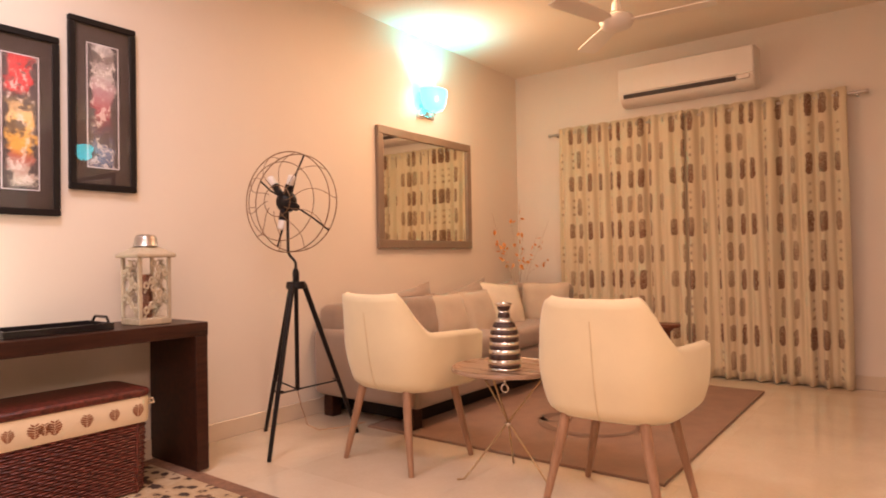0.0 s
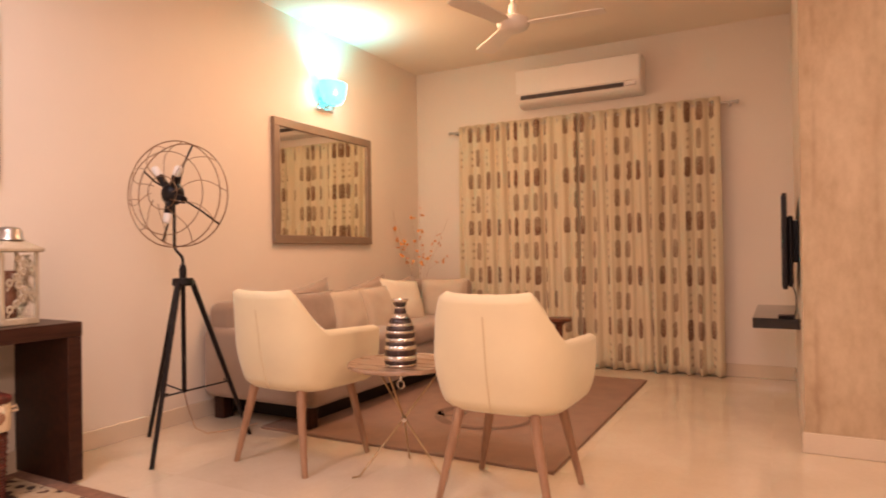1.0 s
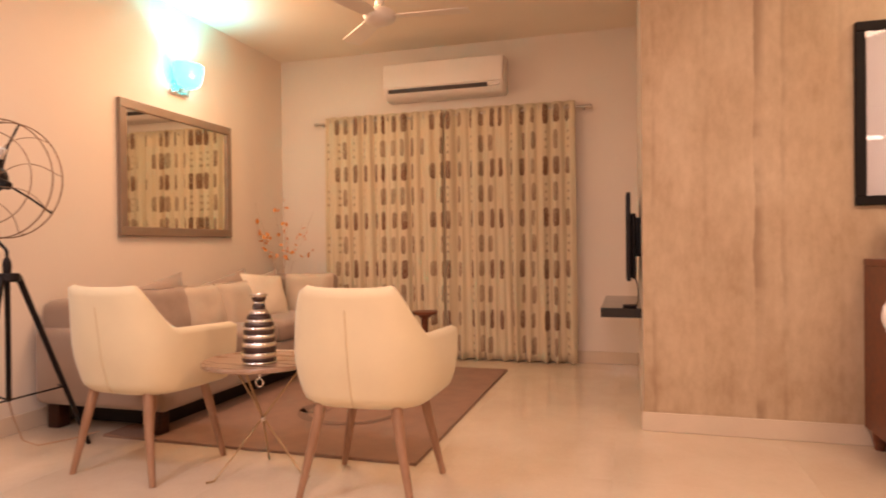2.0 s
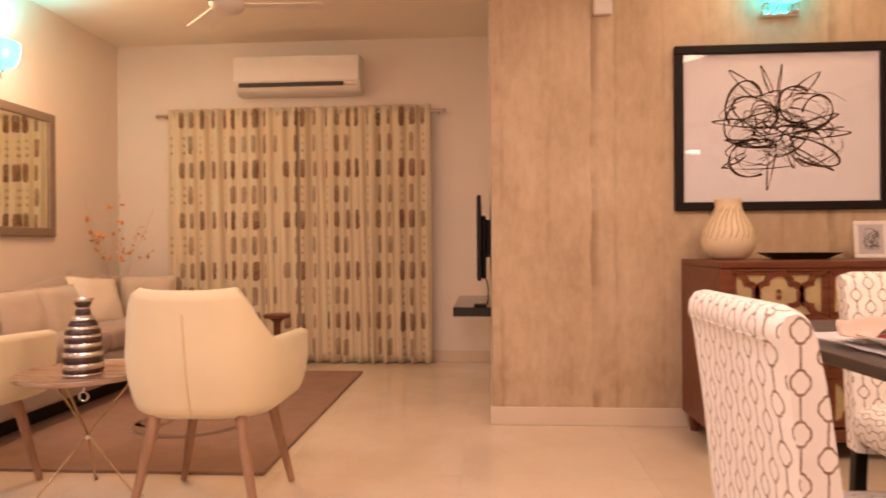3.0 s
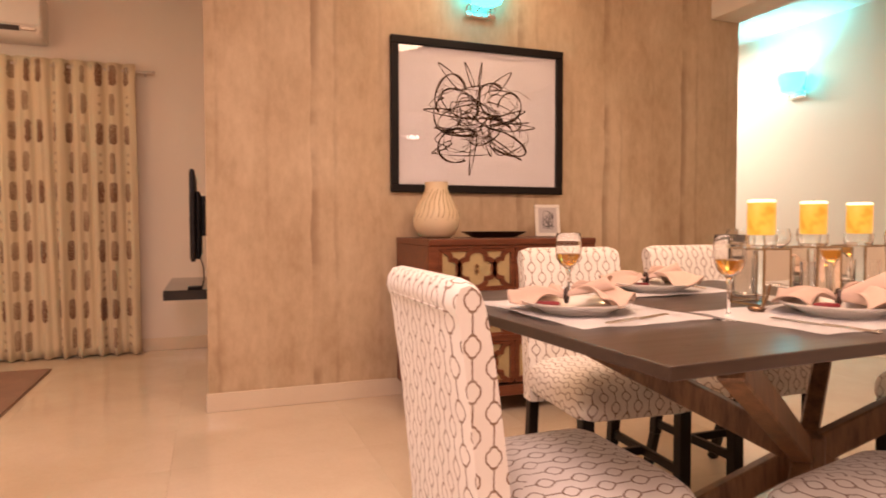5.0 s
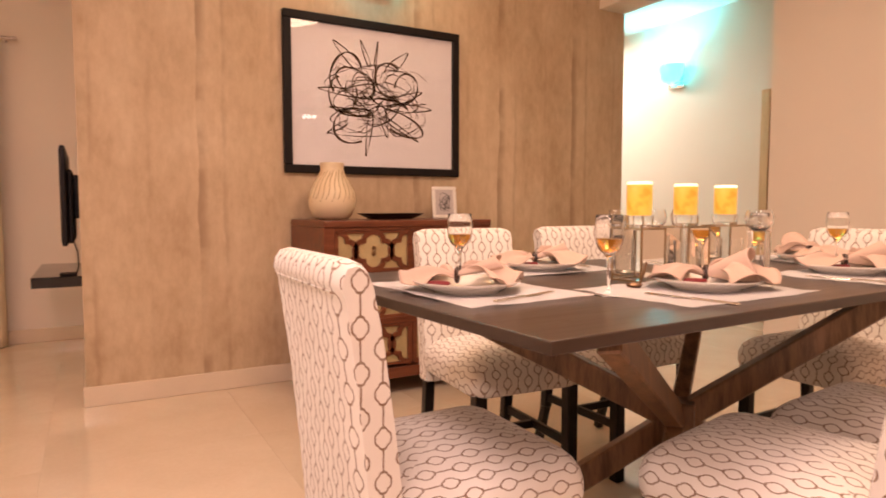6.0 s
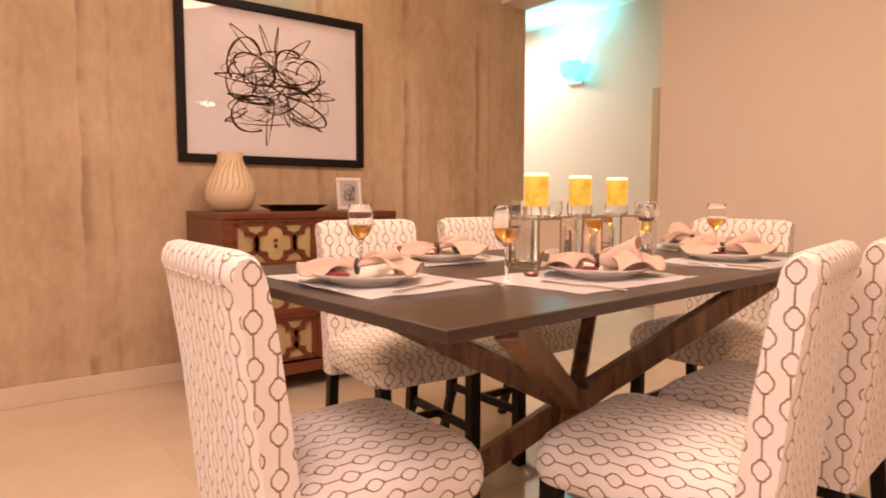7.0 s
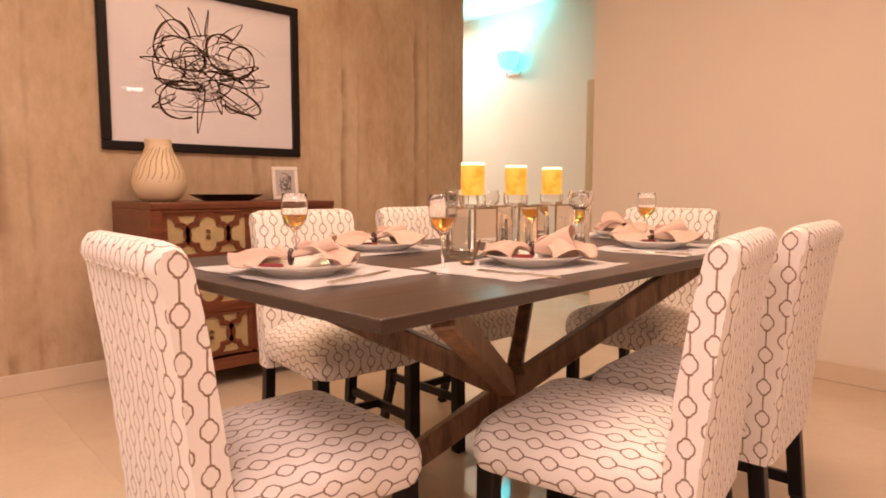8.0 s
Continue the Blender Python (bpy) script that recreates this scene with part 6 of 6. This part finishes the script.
part("stem", tube(bmesh.new(), [(0.015, 0.0, 0.008), (0.05, 0.02, 0.03), (0.085, 0.045, 0.05)], 0.003, 6), M_BRONZE, spoon, smooth=True)


# ---- candle centrepiece ----


def candle_block(m, label):
    t = thing("candle_holder", m, label, "candle holder", "centrepiece")
    w, h = 0.043, 0.128
    bm = bmesh.new()
    for x in (-1, 1):
        for y in (-1, 1):
            box(bm, x * w - 0.002, x * w + 0.002, y * w - 0.002, y * w + 0.002, 0.0, h, 0.0, 1)
    for z in (0.0, h - 0.003):
        for s in (-1, 1):
            box(bm, -w, w, s * w - 0.002, s * w + 0.002, z, z + 0.003)
            box(bm, s * w - 0.002, s * w + 0.002, -w, w, z, z + 0.003)
    part("brass_edging", bm, M_BRASS, t, "thin brass edging")
    for a in range(4):
        part("glass_side", boxed(-w + 0.003, w - 0.003, -w - 0.001, -w + 0.001, 0.004, h - 0.004, m=pose(0, 0, 0, 0, 0, 90 * a)), M_GLASS if a % 2 else M_MIRROR, t)
    part("glass_top", boxed(-w + 0.003, w - 0.003, -w + 0.003, w - 0.003, h - 0.005, h - 0.001), M_GLASS, t)
    cup = part("cup", lathe([(0, h), (0.030, h), (0.033, h + 0.006), (0.034, h + 0.030), (0.0325, h + 0.030), (0.0310, h + 0.008), (0, h + 0.006)], 32), M_GLASS, t, smooth=60)
    for ob in t.children:
        ob.visible_shadow = False
    return t


def candle(m):
    t = thing("candle", m, "lit amber pillar candle glowing in a glass cup", "candle", "centrepiece")
    part("wax", lathe([(0, 0.0), (0.028, 0.0), (0.030, 0.006), (0.030, 0.074)], 32), M_WAX, t, smooth=50)
    part("melt_pool", lathe([(0.030, 0.074), (0.030, 0.079), (0.028, 0.081), (0.024, 0.076), (0, 0.076)], 32), M_WAXTOP, t, "pale molten wax", 50)
    part("wick", tube(bmesh.new(), [(0, 0, 0.075), (0.001, 0, 0.084)], 0.001, 5), M_BLACK, t)
    return t


spots = ((1.627, 1.21), (1.838, 1.25), (2.039, 1.28))
block = candle_block(on_table(*spots[0], 5, 0.0005), "square glass and mirror candle holder with brass edges")
wax = candle(on_table(*spots[0], 5, 0.158))
for p in spots[1:]:
    copy_thing(block, on_table(*p, 5, 0.0005))
    copy_thing(wax, on_table(*p, 5, 0.158))
for p in ((1.74, 1.33), (1.94, 1.19), (1.75, 1.17)):
    t = thing("tumbler", on_table(*p, 0, 0.001), "small clear glass tumbler beside the candle holders", "tumbler", "centrepiece")
    part("body", lathe([(0, 0), (0.026, 0), (0.029, 0.004), (0.032, 0.095), (0.0305, 0.095), (0.0275, 0.008), (0, 0.006)], 28), M_GLASS, t, smooth=60)
    for ob in t.children:
        ob.visible_shadow = False

for x, y in ((1.70, 1.345), (1.85, 1.365), (2.00, 1.395), (1.93, 1.10)):
    t = thing("votive_glass", on_table(x, y, 0, 0.001), "clear crystal votive glass on a square stem", "votive glass", "centrepiece")
    part("stem", boxed(-0.020, 0.020, -0.020, 0.020, 0.0, 0.118, 0.003, 2), M_GLASS, t)
    part("bowl", lathe([(0, 0.1185), (0.016, 0.1185), (0.031, 0.134), (0.034, 0.152), (0.028, 0.170), (0.0262, 0.170), (0.032, 0.152), (0.0292, 0.135), (0.015, 0.122), (0, 0.122)], 24), M_GLASS, t, smooth=60)
    for ob in t.children:
        ob.visible_shadow = False

# ---- floor tiles, last ----
TS = 0.80
me = None
floor = bpy.data.objects["floor"]
ix0, ix1, iy0, iy1 = -4, 8, -4, 10
for ix in range(ix0, ix1):
    for iy in range(iy0, iy1):
        x, y = ix * TS - 0.12, iy * TS + 0.02
        if x > XC or y > 7.5 or x < XL - 0.5:
            continue
        if me is None:
            bm = boxed(-TS / 2 + 0.0003, TS / 2 - 0.0003, -TS / 2 + 0.0003, TS / 2 - 0.0003, -0.0055, 0.0)
            tile = finish("tile", bm, M_TILE, floor)
            me = tile.data
        else:
            tile = new("tile", me)
            tile.parent = floor
        tile.location = (x, y, 0)
